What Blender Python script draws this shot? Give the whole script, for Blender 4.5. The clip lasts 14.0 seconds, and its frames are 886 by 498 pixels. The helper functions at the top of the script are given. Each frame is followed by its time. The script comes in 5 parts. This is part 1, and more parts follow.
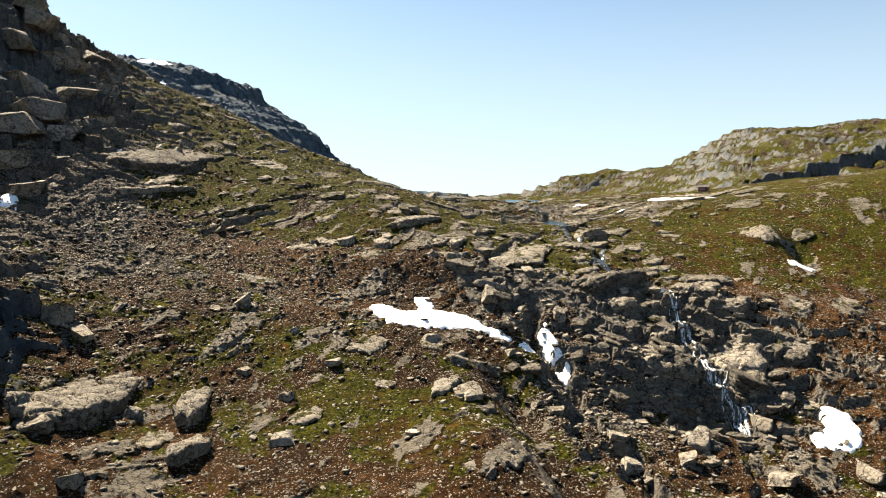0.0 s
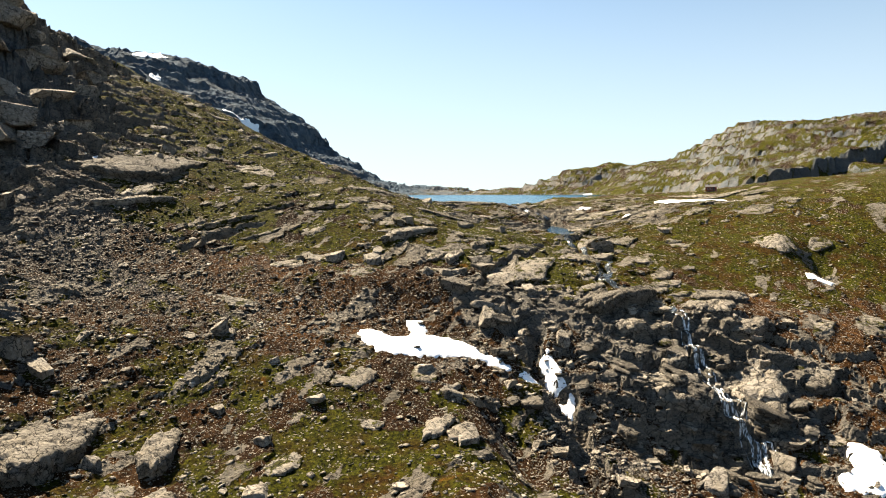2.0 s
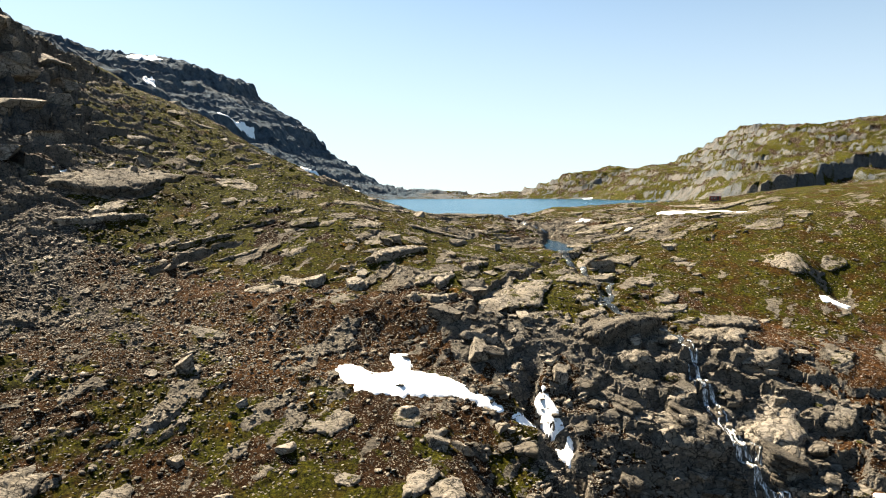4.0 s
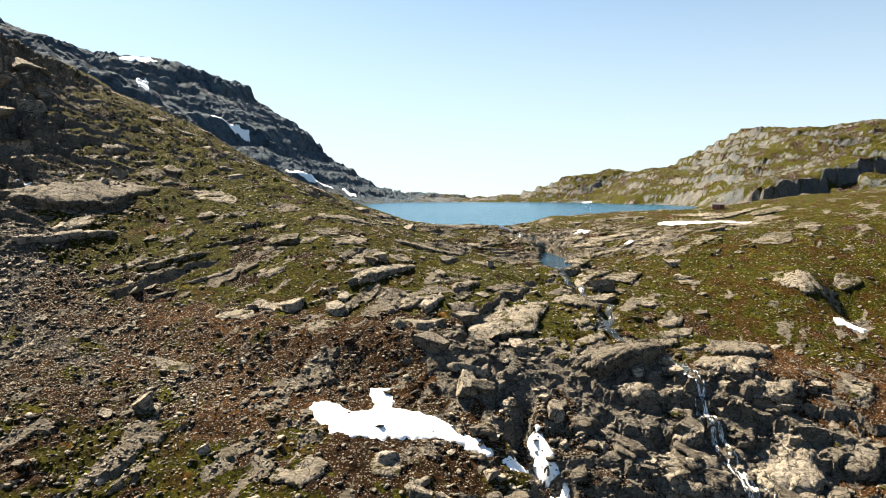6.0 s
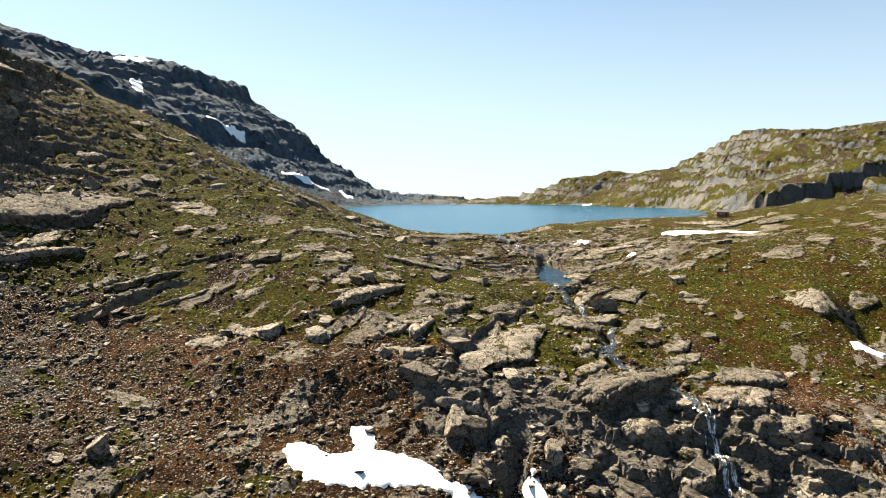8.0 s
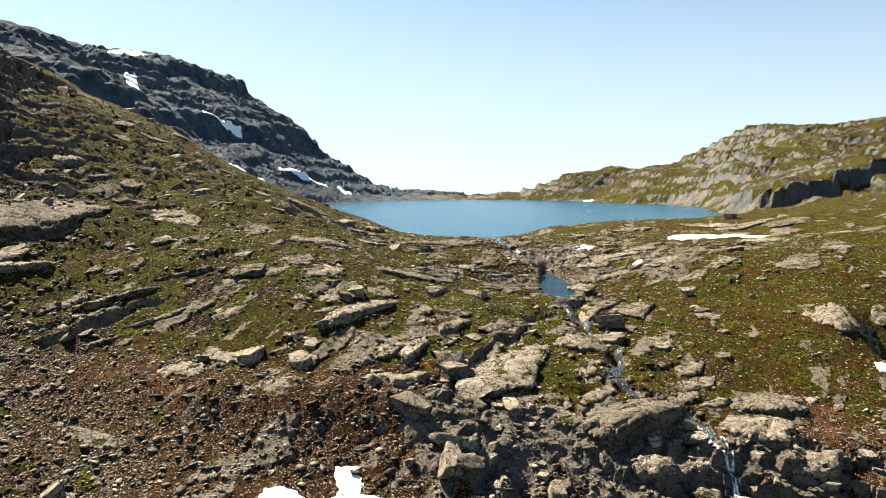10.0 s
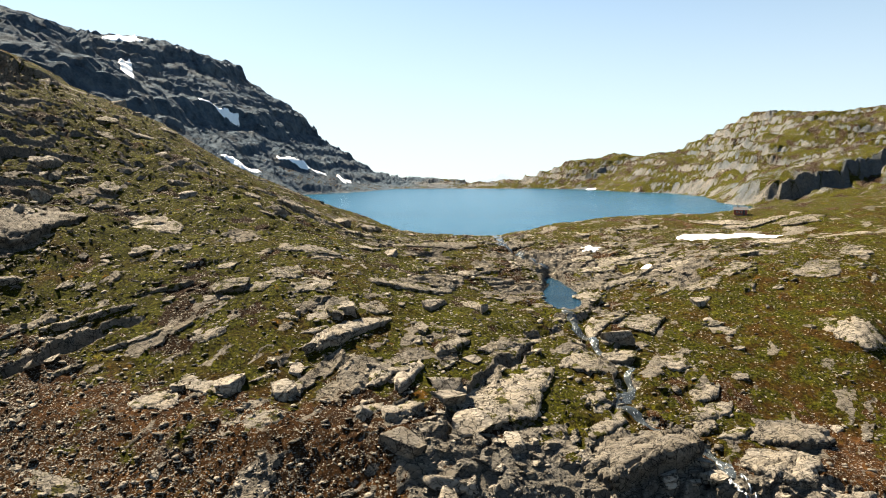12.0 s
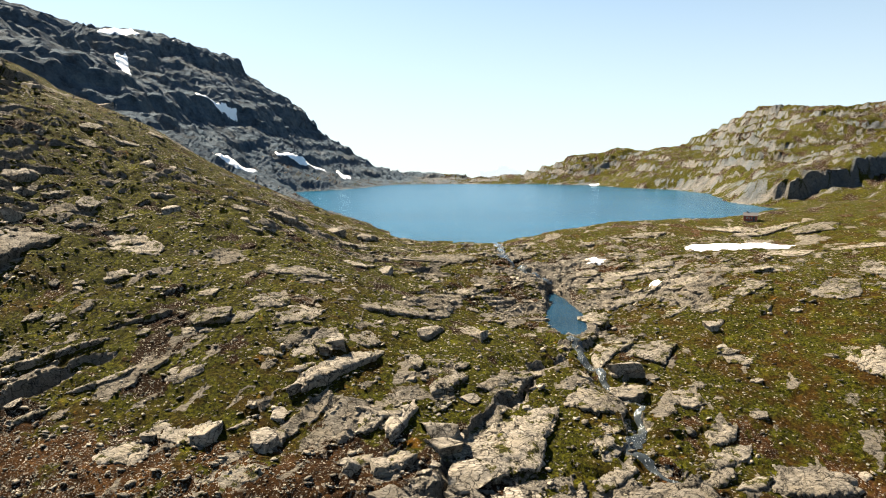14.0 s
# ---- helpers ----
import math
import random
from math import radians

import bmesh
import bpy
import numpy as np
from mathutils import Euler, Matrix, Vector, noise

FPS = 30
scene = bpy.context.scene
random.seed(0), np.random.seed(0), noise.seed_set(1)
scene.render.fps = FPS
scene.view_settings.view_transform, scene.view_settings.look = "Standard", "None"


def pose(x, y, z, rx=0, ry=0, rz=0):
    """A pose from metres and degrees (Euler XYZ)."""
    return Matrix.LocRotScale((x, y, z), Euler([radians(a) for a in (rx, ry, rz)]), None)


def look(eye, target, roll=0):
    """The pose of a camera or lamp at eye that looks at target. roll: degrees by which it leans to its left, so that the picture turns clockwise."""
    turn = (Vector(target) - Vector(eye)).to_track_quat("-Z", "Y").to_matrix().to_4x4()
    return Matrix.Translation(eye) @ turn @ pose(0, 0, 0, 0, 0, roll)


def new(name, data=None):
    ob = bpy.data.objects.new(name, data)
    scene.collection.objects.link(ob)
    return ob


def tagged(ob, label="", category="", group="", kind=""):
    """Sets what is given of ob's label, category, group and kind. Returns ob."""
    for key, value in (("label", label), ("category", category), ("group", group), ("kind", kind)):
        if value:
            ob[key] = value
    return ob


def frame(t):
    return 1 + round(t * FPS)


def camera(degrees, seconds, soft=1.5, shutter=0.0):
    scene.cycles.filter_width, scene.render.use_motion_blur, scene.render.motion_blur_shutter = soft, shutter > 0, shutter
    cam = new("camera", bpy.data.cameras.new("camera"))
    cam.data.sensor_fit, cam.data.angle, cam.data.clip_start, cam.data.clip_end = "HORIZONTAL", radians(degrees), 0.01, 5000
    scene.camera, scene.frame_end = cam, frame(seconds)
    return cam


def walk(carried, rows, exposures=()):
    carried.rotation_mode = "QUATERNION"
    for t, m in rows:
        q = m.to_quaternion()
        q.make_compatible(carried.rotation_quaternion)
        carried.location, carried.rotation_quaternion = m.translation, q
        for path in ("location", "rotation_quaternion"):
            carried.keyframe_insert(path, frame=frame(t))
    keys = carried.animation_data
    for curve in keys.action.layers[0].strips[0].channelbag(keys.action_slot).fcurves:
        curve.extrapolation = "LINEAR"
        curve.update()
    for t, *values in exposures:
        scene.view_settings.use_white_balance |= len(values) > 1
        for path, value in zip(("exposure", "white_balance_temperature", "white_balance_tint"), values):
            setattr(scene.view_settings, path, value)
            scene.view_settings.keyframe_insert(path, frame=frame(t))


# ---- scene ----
cam = camera(66.3, 14.0, soft=1.0)
METRES, EYE, TILT, LEAN, TURN = 80.0, 20.0, -4.4, 0.0, 0.0
ROWS = [
    (0.0, 0.0, 0.0, 0.0, -0.0, 0.0, -0.0),
    (0.5, 0.0033, 0.0341, 0.0188, 0.04, -0.44, 0.03),
    (1.0, 0.0073, 0.0687, 0.0374, 0.07, -0.74, 0.07),
    (1.5, 0.0122, 0.1032, 0.0556, 0.09, -0.79, 0.1),
    (2.0, 0.0179, 0.1379, 0.0714, 0.11, -0.77, 0.11),
    (2.5, 0.0254, 0.1728, 0.0872, 0.13, -0.75, 0.12),
    (3.0, 0.0329, 0.2076, 0.1018, 0.13, -0.72, 0.11),
    (5.5, 0.0711, 0.373, 0.1686, 0.1, -0.66, 0.04),
    (6.0, 0.0785, 0.4047, 0.1804, 0.09, -0.63, 0.03),
    (6.5, 0.0855, 0.4365, 0.1931, 0.08, -0.65, -0.01),
    (7.0, 0.0917, 0.4678, 0.2056, 0.07, -0.65, -0.03),
    (7.5, 0.0972, 0.4984, 0.2178, 0.07, -0.66, -0.04),
    (8.0, 0.1016, 0.5287, 0.2293, 0.06, -0.68, -0.08),
    (10.5, 0.1163, 0.6813, 0.2957, 0.12, -1.58, -0.08),
    (11.0, 0.1188, 0.7119, 0.3116, 0.16, -1.95, -0.07),
    (11.5, 0.1213, 0.7425, 0.3289, 0.19, -2.33, -0.07),
    (12.0, 0.1235, 0.7729, 0.3468, 0.22, -2.6, -0.07),
    (12.5, 0.1256, 0.8032, 0.3645, 0.24, -2.81, -0.06),
    (13.0, 0.1283, 0.8329, 0.3834, 0.27, -3.0, -0.06),
    (13.5, 0.1316, 0.8622, 0.4029, 0.32, -3.2, -0.06),
    (14.0, 0.135, 0.8911, 0.4234, 0.37, -3.38, -0.08),
]
walk(cam, [(t, pose(0, 0, EYE, TILT, LEAN, TURN) @ pose(METRES * x, METRES * y, METRES * z, 90 + pitch, roll, yaw)) for t, x, y, z, yaw, pitch, roll in ROWS],
     exposures=[(0, 2.4, 6700, 10), (14, 2.4, 6700, 10)])

# ---- sky and sun ----
SUN_FROM = Vector((-0.44, 0.50, 0.745)).normalized()   # high over the left flank, ahead of the camera
world = bpy.data.worlds.new("sky")
scene.world = world
world.use_nodes = True
wt = world.node_tree
sky = wt.nodes.new("ShaderNodeTexSky")
sky.sky_type, sky.sun_disc = "NISHITA", False
sky.sun_elevation = math.asin(SUN_FROM.z)
sky.sun_rotation = math.atan2(SUN_FROM.x, SUN_FROM.y)
sky.altitude, sky.air_density, sky.dust_density, sky.ozone_density = 1100, 1.0, 1.6, 0.8
# the land falls away behind the lake, so the sky reaches below eye level
co = wt.nodes.new("ShaderNodeTexCoord")
dip = wt.nodes.new("ShaderNodeVectorMath")
dip.operation, dip.inputs[1].default_value = "ADD", (0, 0, 0.05)
wt.links.new(co.outputs["Generated"], dip.inputs[0])
wt.links.new(dip.outputs[0], sky.inputs["Vector"])
# summer haze: the air whitens towards the horizon
up = wt.nodes.new("ShaderNodeSeparateXYZ")
wt.links.new(co.outputs["Generated"], up.inputs[0])
thick = wt.nodes.new("ShaderNodeMapRange")
for key, value in (("From Min", -0.02), ("From Max", 0.36), ("To Min", 0.78), ("To Max", 0.0)):
    thick.inputs[key].default_value = value
wt.links.new(up.outputs["Z"], thick.inputs["Value"])
air = wt.nodes.new("ShaderNodeMix")
air.data_type = "RGBA"
wt.links.new(thick.outputs[0], air.inputs["Factor"])
clear = wt.nodes.new("ShaderNodeVectorMath")
clear.operation, clear.inputs[1].default_value = "MULTIPLY", (0.80, 0.98, 1.0)
wt.links.new(sky.outputs[0], clear.inputs[0])
wt.links.new(clear.outputs[0], air.inputs["A"])
air.inputs["B"].default_value = (5.7, 6.5, 6.8, 1)
wt.links.new(air.outputs["Result"], wt.nodes["Background"].inputs["Color"])
wt.nodes["Background"].inputs["Strength"].default_value = 0.032
sun = new("sun", bpy.data.lights.new("sun", "SUN"))
sun.data.energy, sun.data.angle, sun.data.color = 4.8, radians(0.53), (1.0, 0.885, 0.71)
sun.matrix_world = look(SUN_FROM * 900, (0, 0, 0))

# ---- noise on arrays ----
LAKE = 15.5


def hashed(ix, iy, seed):
    h = (ix.astype(np.int64) * 374761393 + iy.astype(np.int64) * 668265263 + seed * 974634777) & 0xFFFFFFFF
    h = ((h ^ (h >> 13)) * 1274126177) & 0xFFFFFFFF
    h = ((h ^ (h >> 15)) * 2246822519) & 0xFFFFFFFF
    return ((h ^ (h >> 16)) & 0xFFFFFF) / float(0xFFFFFF)


def perlin(x, y, seed=0):
    ix, iy = np.floor(x), np.floor(y)
    fx, fy = x - ix, y - iy
    u, v = fx ** 3 * (fx * (fx * 6 - 15) + 10), fy ** 3 * (fy * (fy * 6 - 15) + 10)

    def corner(dx, dy):
        a = hashed(ix + dx, iy + dy, seed) * 6.2832
        return np.cos(a) * (fx - dx) + np.sin(a) * (fy - dy)
    low = corner(0, 0) * (1 - u) + corner(1, 0) * u
    high = corner(0, 1) * (1 - u) + corner(1, 1) * u
    return (low * (1 - v) + high * v) * 1.5


def fbm(x, y, size, octaves, seed=0, gain=0.5):
    total, amp, f = 0, 1.0, 1.0 / size
    for i in range(octaves):
        total = total + amp * perlin(x * f + 17.3 * i, y * f - 9.1 * i, seed + i)
        x, y = 0.8 * x - 0.6 * y, 0.6 * x + 0.8 * y
        amp, f = amp * gain, f * 2.0
    return total


def ridged(x, y, size, octaves, seed=0):
    total, amp, f = 0, 1.0, 1.0 / size
    for i in range(octaves):
        total = total + amp * (1 - 2 * np.abs(perlin(x * f + 5.7 * i, y * f + 3.3 * i, seed + i)))
        x, y = 0.8 * x - 0.6 * y, 0.6 * x + 0.8 * y
        amp, f = amp * 0.5, f * 2.1
    return total


def cells(x, y, seed):
    """A jittered lattice: each cell's own random number, the gap between the two nearest points, and the cell's tilted plane."""
    ix, iy = np.floor(x), np.floor(y)
    best, second, value = np.full(x.shape, 9.0), np.full(x.shape, 9.0), np.zeros(x.shape)
    ox, oy = np.zeros(x.shape), np.zeros(x.shape)
    for dx in (-1, 0, 1):
        for dy in (-1, 0, 1):
            jx, jy = ix + dx, iy + dy
            ex, ey = x - jx - hashed(jx, jy, seed), y - jy - hashed(jx, jy, seed + 1)
            d = np.hypot(ex, ey)
            near = d < best
            second = np.where(near, best, np.minimum(second, d))
            value = np.where(near, hashed(jx, jy, seed + 2), value)
            ox, oy = np.where(near, ex, ox), np.where(near, ey, oy)
            best = np.where(near, d, best)
    lean = np.sin(value * 97) * ox + np.cos(value * 61) * oy
    return value, second - best, lean


def sheets(x, y, long, wide, lift, rise, share, seed):
    """Sheets of bedrock between joints: how far each stands above the ground, rising gently across and then breaking off."""
    ragged = 0.10 * wide
    bx, by = x + 0.35 * wide * fbm(x, y, wide, 2, seed + 7) + ragged * perlin(x / 1.3, y / 1.3, seed + 8), y + 0.35 * wide * fbm(x, y, wide, 2, seed + 9) + ragged * perlin(x / 1.3, y / 1.3, seed + 4)
    p, q = (0.62 * bx + 0.78 * by) / long, (0.78 * bx - 0.62 * by) / wide
    ip, iq = np.floor(p), np.floor(q)
    best, off, value, more = np.full(x.shape, 9.0), np.zeros(x.shape), np.zeros(x.shape), np.zeros(x.shape)
    for dp in (-1, 0, 1):
        for dq in (-1, 0, 1):
            jp, jq = ip + dp, iq + dq
            ep, eq = p - jp - hashed(jp, jq, seed), q - jq - hashed(jp, jq, seed + 1)
            d = np.maximum(np.abs(ep + 0.3 * eq), np.abs(eq)) + 0.25 * np.hypot(ep, eq)
            near = d < best
            value, more = np.where(near, hashed(jp, jq, seed + 2), value), np.where(near, hashed(jp, jq, seed + 3), more)
            off, best = np.where(near, eq + 0.25 * ep, off), np.where(near, d, best)
    up = lift * (0.4 + more) + rise * off * (0.4 + 0.9 * more)
    return np.where(value < share, up, -9.0), value


def smooth(a, b, x):
    t = np.clip((x - a) / (b - a), 0, 1)
    return t * t * (3 - 2 * t)


def blob(x, y, cx, cy, rx, ry, turn=0.0):
    c, s = math.cos(radians(turn)), math.sin(radians(turn))
    u, v = ((x - cx) * c + (y - cy) * s) / rx, (-(x - cx) * s + (y - cy) * c) / ry
    return np.exp(-(u * u + v * v))


def along(x, y, path):
    """Distance from a polyline of (x, y), and how far along it (0 to 1) the nearest place is."""
    best, part = np.full(x.shape, 1e9), np.zeros(x.shape)
    n = len(path) - 1
    for i in range(n):
        (ax, ay), (bx, by) = path[i][:2], path[i + 1][:2]
        ex, ey = bx - ax, by - ay
        t = np.clip(((x - ax) * ex + (y - ay) * ey) / (ex * ex + ey * ey), 0, 1)
        d = np.hypot(x - ax - t * ex, y - ay - t * ey)
        part = np.where(d < best, (i + t) / n, part)
        best = np.minimum(best, d)
    return best, part


def inside(x, y, outline):
    """Signed distance to a closed outline, positive within."""
    d, _ = along(x, y, list(outline) + [outline[0]])
    odd = np.zeros(x.shape, bool)
    for (ax, ay), (bx, by) in zip(outline, list(outline[1:]) + [outline[0]]):
        if ay != by:
            odd ^= ((ay > y) != (by > y)) & (x < (bx - ax) * (y - ay) / (by - ay) + ax)
    return np.where(odd, d, -d)


# ---- the lie of the land ----
ACROSS = np.array([-140, -100, -70, -45, -20, 5, 30, 55, 80, 120.0])
SECTIONS = {   # height of the hillside at those places across, every few metres up the valley
    85: (5.5, .5, -9.5, -17.5, -19.5, -18, -24.5, -32, -33.5, -32.5),
    110: (9, 4, -5.5, -13, -14.5, -15, -22.5, -29, -29.5, -28.5),
    135: (20, 11.5, 2, -2.5, -4.5, -8, -13, -17, -18, -19),
    155: (32.5, 18, 9, 5.5, 4, 1, -2.5, -6, -8, -11.5),
    175: (42, 28, 18, 13.5, 14, 9, 4, 1, -1.5, -5.5),
    200: (54.5, 37.5, 28.5, 23.5, 22.5, 14.5, 10, 8.5, 7, 7),
    235: (64, 47.5, 37.5, 32.5, 24.5, 17, 12, 11, 16, 20),
    280: (73, 57.5, 44, 33.5, 22.5, 17, 16, 16.5, 18, 19),
    330: (76, 58, 41, 30, 22, 17, 16.5, 18.5, 19, 20.5),
}
SHORE = [(28, 331), (-5, 338), (-15, 370), (-34, 423), (-58, 481), (-87, 539), (-118, 616), (-137, 683), (-120, 713),
         (-87, 758), (-50, 869), (3, 887), (118, 890), (179, 860), (196, 795), (237, 743), (243, 673), (214, 568),
         (219, 505), (205, 470), (160, 426), (137, 402), (107, 394), (79, 386), (49, 358)]
STREAM = [(29, 334), (29, 300), (28.5, 284), (33.5, 268), (39, 259), (38, 240), (37, 222), (36.5, 211), (38.5, 203), (39.5, 196),
          (42, 189.5), (44.5, 186), (42, 179), (39.3, 174), (42, 170), (46, 168), (51, 165.5), (51.5, 158), (52, 152), (52, 147),
          (53, 141), (54.5, 136), (57, 131), (57, 124), (54, 112), (50, 96)]
CRACK = [(33, 207), (24, 188), (15, 172), (9, 158)]
RAVINE = [(13, 153), (19, 143), (22, 132), (25, 120), (31, 104), (38, 88)]
TRENCH = [(-59, 166.5), (-52, 172), (-45, 180)]


def spline(k, x):
    n, h = len(k), np.diff(k)
    a, b = np.eye(n), np.zeros((n, n))
    for i in range(1, n - 1):
        a[i, i - 1:i + 2] = h[i - 1], 2 * (h[i - 1] + h[i]), h[i]
        b[i, i - 1:i + 2] = 6 / h[i - 1], -6 / h[i - 1] - 6 / h[i], 6 / h[i]
    m, eye = np.linalg.solve(a, b), np.eye(n)
    x = np.clip(x, k[0], k[-1])
    i = np.clip(np.searchsorted(k, x) - 1, 0, n - 2)
    g = k[i + 1] - k[i]
    p = (k[i + 1] - x) / g
    q = 1 - p
    return (p[:, None] * eye[i] + q[:, None] * eye[i + 1] + ((p ** 3 - p) * g * g / 6)[:, None] * m[i]
            + ((q ** 3 - q) * g * g / 6)[:, None] * m[i + 1])


def hillside(x, y):
    """The near valley side, smooth."""
    table = np.array(list(SECTIONS.values()))
    z = np.einsum("ij,ij->i", spline(np.array(list(SECTIONS), float), y) @ table, spline(ACROSS, x))
    z += 1.1 * np.clip(-135 - x, 0, 17) * smooth(120, 200, y) * (1 - 0.6 * smooth(250, 300, y)) - 0.3 * np.maximum(-165 - x, 0) + 9 * blob(x, y, -160, 230, 20, 26)
    z += 0.13 * np.maximum(x - 120, 0) + 0.35 * (np.minimum(y, 85) - 85)
    return np.maximum(z, -70 + 0.02 * np.abs(x))


def far_land(x, y, d):
    """Everything round and behind the lake; d: distance from its shore."""
    out = np.maximum(d, 0)
    left = 330 * (1 - np.exp(-out / 390))
    fade = np.interp(x, [-600, -500, -430, -398, -334, -280, -248, -216, -183, -131, -100, -69, 0, 62], [.97, .93, .83, .91, 1.01, 1.0, .93, .82, .71, .48, .27, .15, .09, .05])
    left = left * (1 + (fade - 1) * smooth(640, 860, y)) * (0.16 + 0.84 * smooth(400, 560, y))
    right = 95 * (1 - np.exp(-out / 100))
    end = np.interp(x, [60, 125, 168, 199, 240, 272, 310, 340, 381, 430, 500], [.08, .27, .49, .61, .63, .60, .58, .78, 1.06, 1.0, .9])
    right = right * (1 + (end - 1) * smooth(720, 840, y)) * (0.3 + 0.7 * smooth(500, 760, y))
    side = smooth(20, 80, x)
    z = LAKE + left * (1 - side) + right * side
    crest = np.interp(x, [-400, 330, 420], [1000, 960, 860])
    return z - 0.55 * np.maximum(y - crest, 0)


def land(x, y):
    """Height of the ground with ledges, gullies and blocks. Also how rocky each place is."""
    shore = -inside(x, y, SHORE) + 3.0 * fbm(x, y, 25, 3, 71)
    near = 1 - smooth(325, 420, y)
    z = hillside(x, np.minimum(y, 330)) * near + far_land(x, y, shore) * (1 - near)
    far = smooth(360, 480, y)
    # masses of bare rock
    cliffs = np.clip(blob(x, y, -122, 200, 26, 42, -8) + 0.9 * smooth(-118, -140, x) * smooth(130, 170, y) * smooth(330, 280, y), 0, 1)
    wall = blob(x, y, -86, 108, 14, 22, 10)
    falls = blob(x, y, 58, 143, 30, 18) + 0.8 * blob(x, y, 22, 158, 26, 14, 20)
    lip = blob(x, y, 45, 265, 50, 45) * 0.55
    z += 9 * blob(x, y, -138, 212, 21, 42, -8) + 5 * wall + 3.5 * blob(x, y, 62, 156, 22, 9, 8)
    edge_x = x + 0.35 * (y - 105) + 3.0 * fbm(x, y, 9, 3, 44)
    z += np.maximum(4.0 - z, 0) * (0.55 * smooth(-68.5, -71, edge_x) + 0.45 * smooth(-71.5, -74, edge_x)) * smooth(86, 92, y) * smooth(140, 120, y)
    z += 4 * blob(x, y, 7, 96, 9, 9) - 4.5 * blob(x, y, 20, 92, 5, 13, 20) - 3.5 * blob(x, y, 13.5, 117, 3.5, 9, 15) + 1.5 * blob(x, y, 4, 115, 6, 7)
    z += 2.2 * blob(x, y, 12, 266, 20, 20) + 1.4 * blob(x, y, 62, 335, 22, 12)
    z += 2.6 * blob(x, y, -14, 157, 32, 6)
    z += 2.5 * blob(x, y, 47, 136, 15, 5) - 4.5 * blob(x, y, 46, 127.5, 15, 5.5)
    z += 1.5 * fbm(x, y, 7, 3, 68) * blob(x, y, -75, 255, 60, 60)
    z += 3.5 * blob(x, y, 95, 200, 6, 9, -10) - 3 * blob(x, y, 104, 193, 5, 9, -10)
    rocky = np.clip(1.3 * cliffs + 1.3 * wall + falls + lip + 0.45 * fbm(x, y, 30, 3, 5) + 0.12, 0, 1)
    mountain = far * smooth(10, 60, shore) * (1 - smooth(-60, 60, x))
    rocky = np.maximum(rocky, mountain * 0.9)
    # broad swells
    z += 1.3 * fbm(x, y, 38, 2, 11) * (1 - far) + 5 * far * fbm(x, y, 120, 3, 12) * smooth(0, 60, shore)
    meadow = blob(x, y, 80, 203, 26, 22) + 0.7 * blob(x, y, -15, 150, 30, 10)
    # dipping ledges: gentle backs with steep broken faces
    wx, wy = x + 6 * fbm(x, y, 30, 4, 21), y + 6 * fbm(x, y, 30, 4, 25)
    u, v = 0.80 * wx - 0.60 * wy, 0.60 * wx + 0.80 * wy
    step, slab = 0, 0
    for size, height, seed in ((17.0, 1.2, 31), (7.5, 0.7, 32)):
        w = u / size + 0.9 * perlin(v / (size * 2.6), u / (size * 3), seed)
        saw = w - np.floor(w)
        strong = smooth(-0.05, 0.55, fbm(u / 1.0, v / 1.7, size * 0.9, 3, seed + 5) + 0.5 * rocky - 0.22 - 0.5 * meadow)
        slab = np.maximum(slab, strong * smooth(0.30, 0.55, saw))
        step = step + 0.8 * height * strong * (np.minimum(saw / 0.86, (1 - saw) / 0.14) - 0.4)
    z += step * (1 - far)
    # fractured blocks on bare rock
    turnx, turny = 0.9 * wx + 0.43 * wy, (-0.43 * wx + 0.9 * wy) * 1.7
    c1, g1, l1 = cells(turnx / 8.0, turny / 6.0, 41)
    c2, g2, l2 = cells(turnx / 2.3 + 40, turny / 2.3, 45)
    block = (c1 - 0.5) * 1.9 + 1.9 * l1 - 1.7 * np.exp(-g1 * 18) + 0.75 * ((c2 - 0.5) * 0.8 + 0.55 * l2 - 0.5 * np.exp(-g2 * 12))
    before = z
    z = z + block * rocky * (1 - far) * (0.42 - 0.1 * np.clip(cliffs + wall, 0, 1))
    # layered ledges where the rock breaks into walls
    ledge = np.clip(1.2 * blob(x, y, 58, 141, 28, 15) + 0.25 * falls + 1.2 * cliffs + 1.3 * wall, 0, 1) * (1 - far)
    lay = (z + 0.16 * x - 0.06 * y) / 3.2 + 0.7 * fbm(x, y, 16, 3, 47) + 0.35 * (c1 - 0.5)
    tread = (smooth(0.38, 0.58, lay - np.floor(lay)) - (lay - np.floor(lay))) * 3.2
    z += ledge * 0.9 * tread
    bench = np.clip(1.5 * cliffs + 1.2 * wall, 0, 1) * (1 - far)
    lay = (z + 0.25 * y - 0.1 * x) / 9.0 + 0.95 * fbm(x, y, 24, 4, 48) + 0.5 * (c1 - 0.5)
    z += bench * 0.85 * (smooth(0.42, 0.54, lay - np.floor(lay)) - (lay - np.floor(lay))) * 9.0
    # crags of the far mountain, in rising bands
    band = (z + 0.20 * x - 0.03 * y) / 46 + 0.35 * fbm(x, y, 160, 4, 50)
    tread = (smooth(0.42, 0.60, band - np.floor(band)) - (band - np.floor(band))) * 46
    z += mountain * smooth(30, 90, shore) * 0.36 * tread
    band = (z + 0.16 * x) / 14 + 0.6 * fbm(x, y, 120, 5, 51)
    tread = (smooth(0.34, 0.62, band - np.floor(band)) - (band - np.floor(band))) * 14
    crag, crag_gap, crag_lean = cells((x + 0.5 * y) / 44, (y - 0.3 * x) / 30 + z / 40, 58)
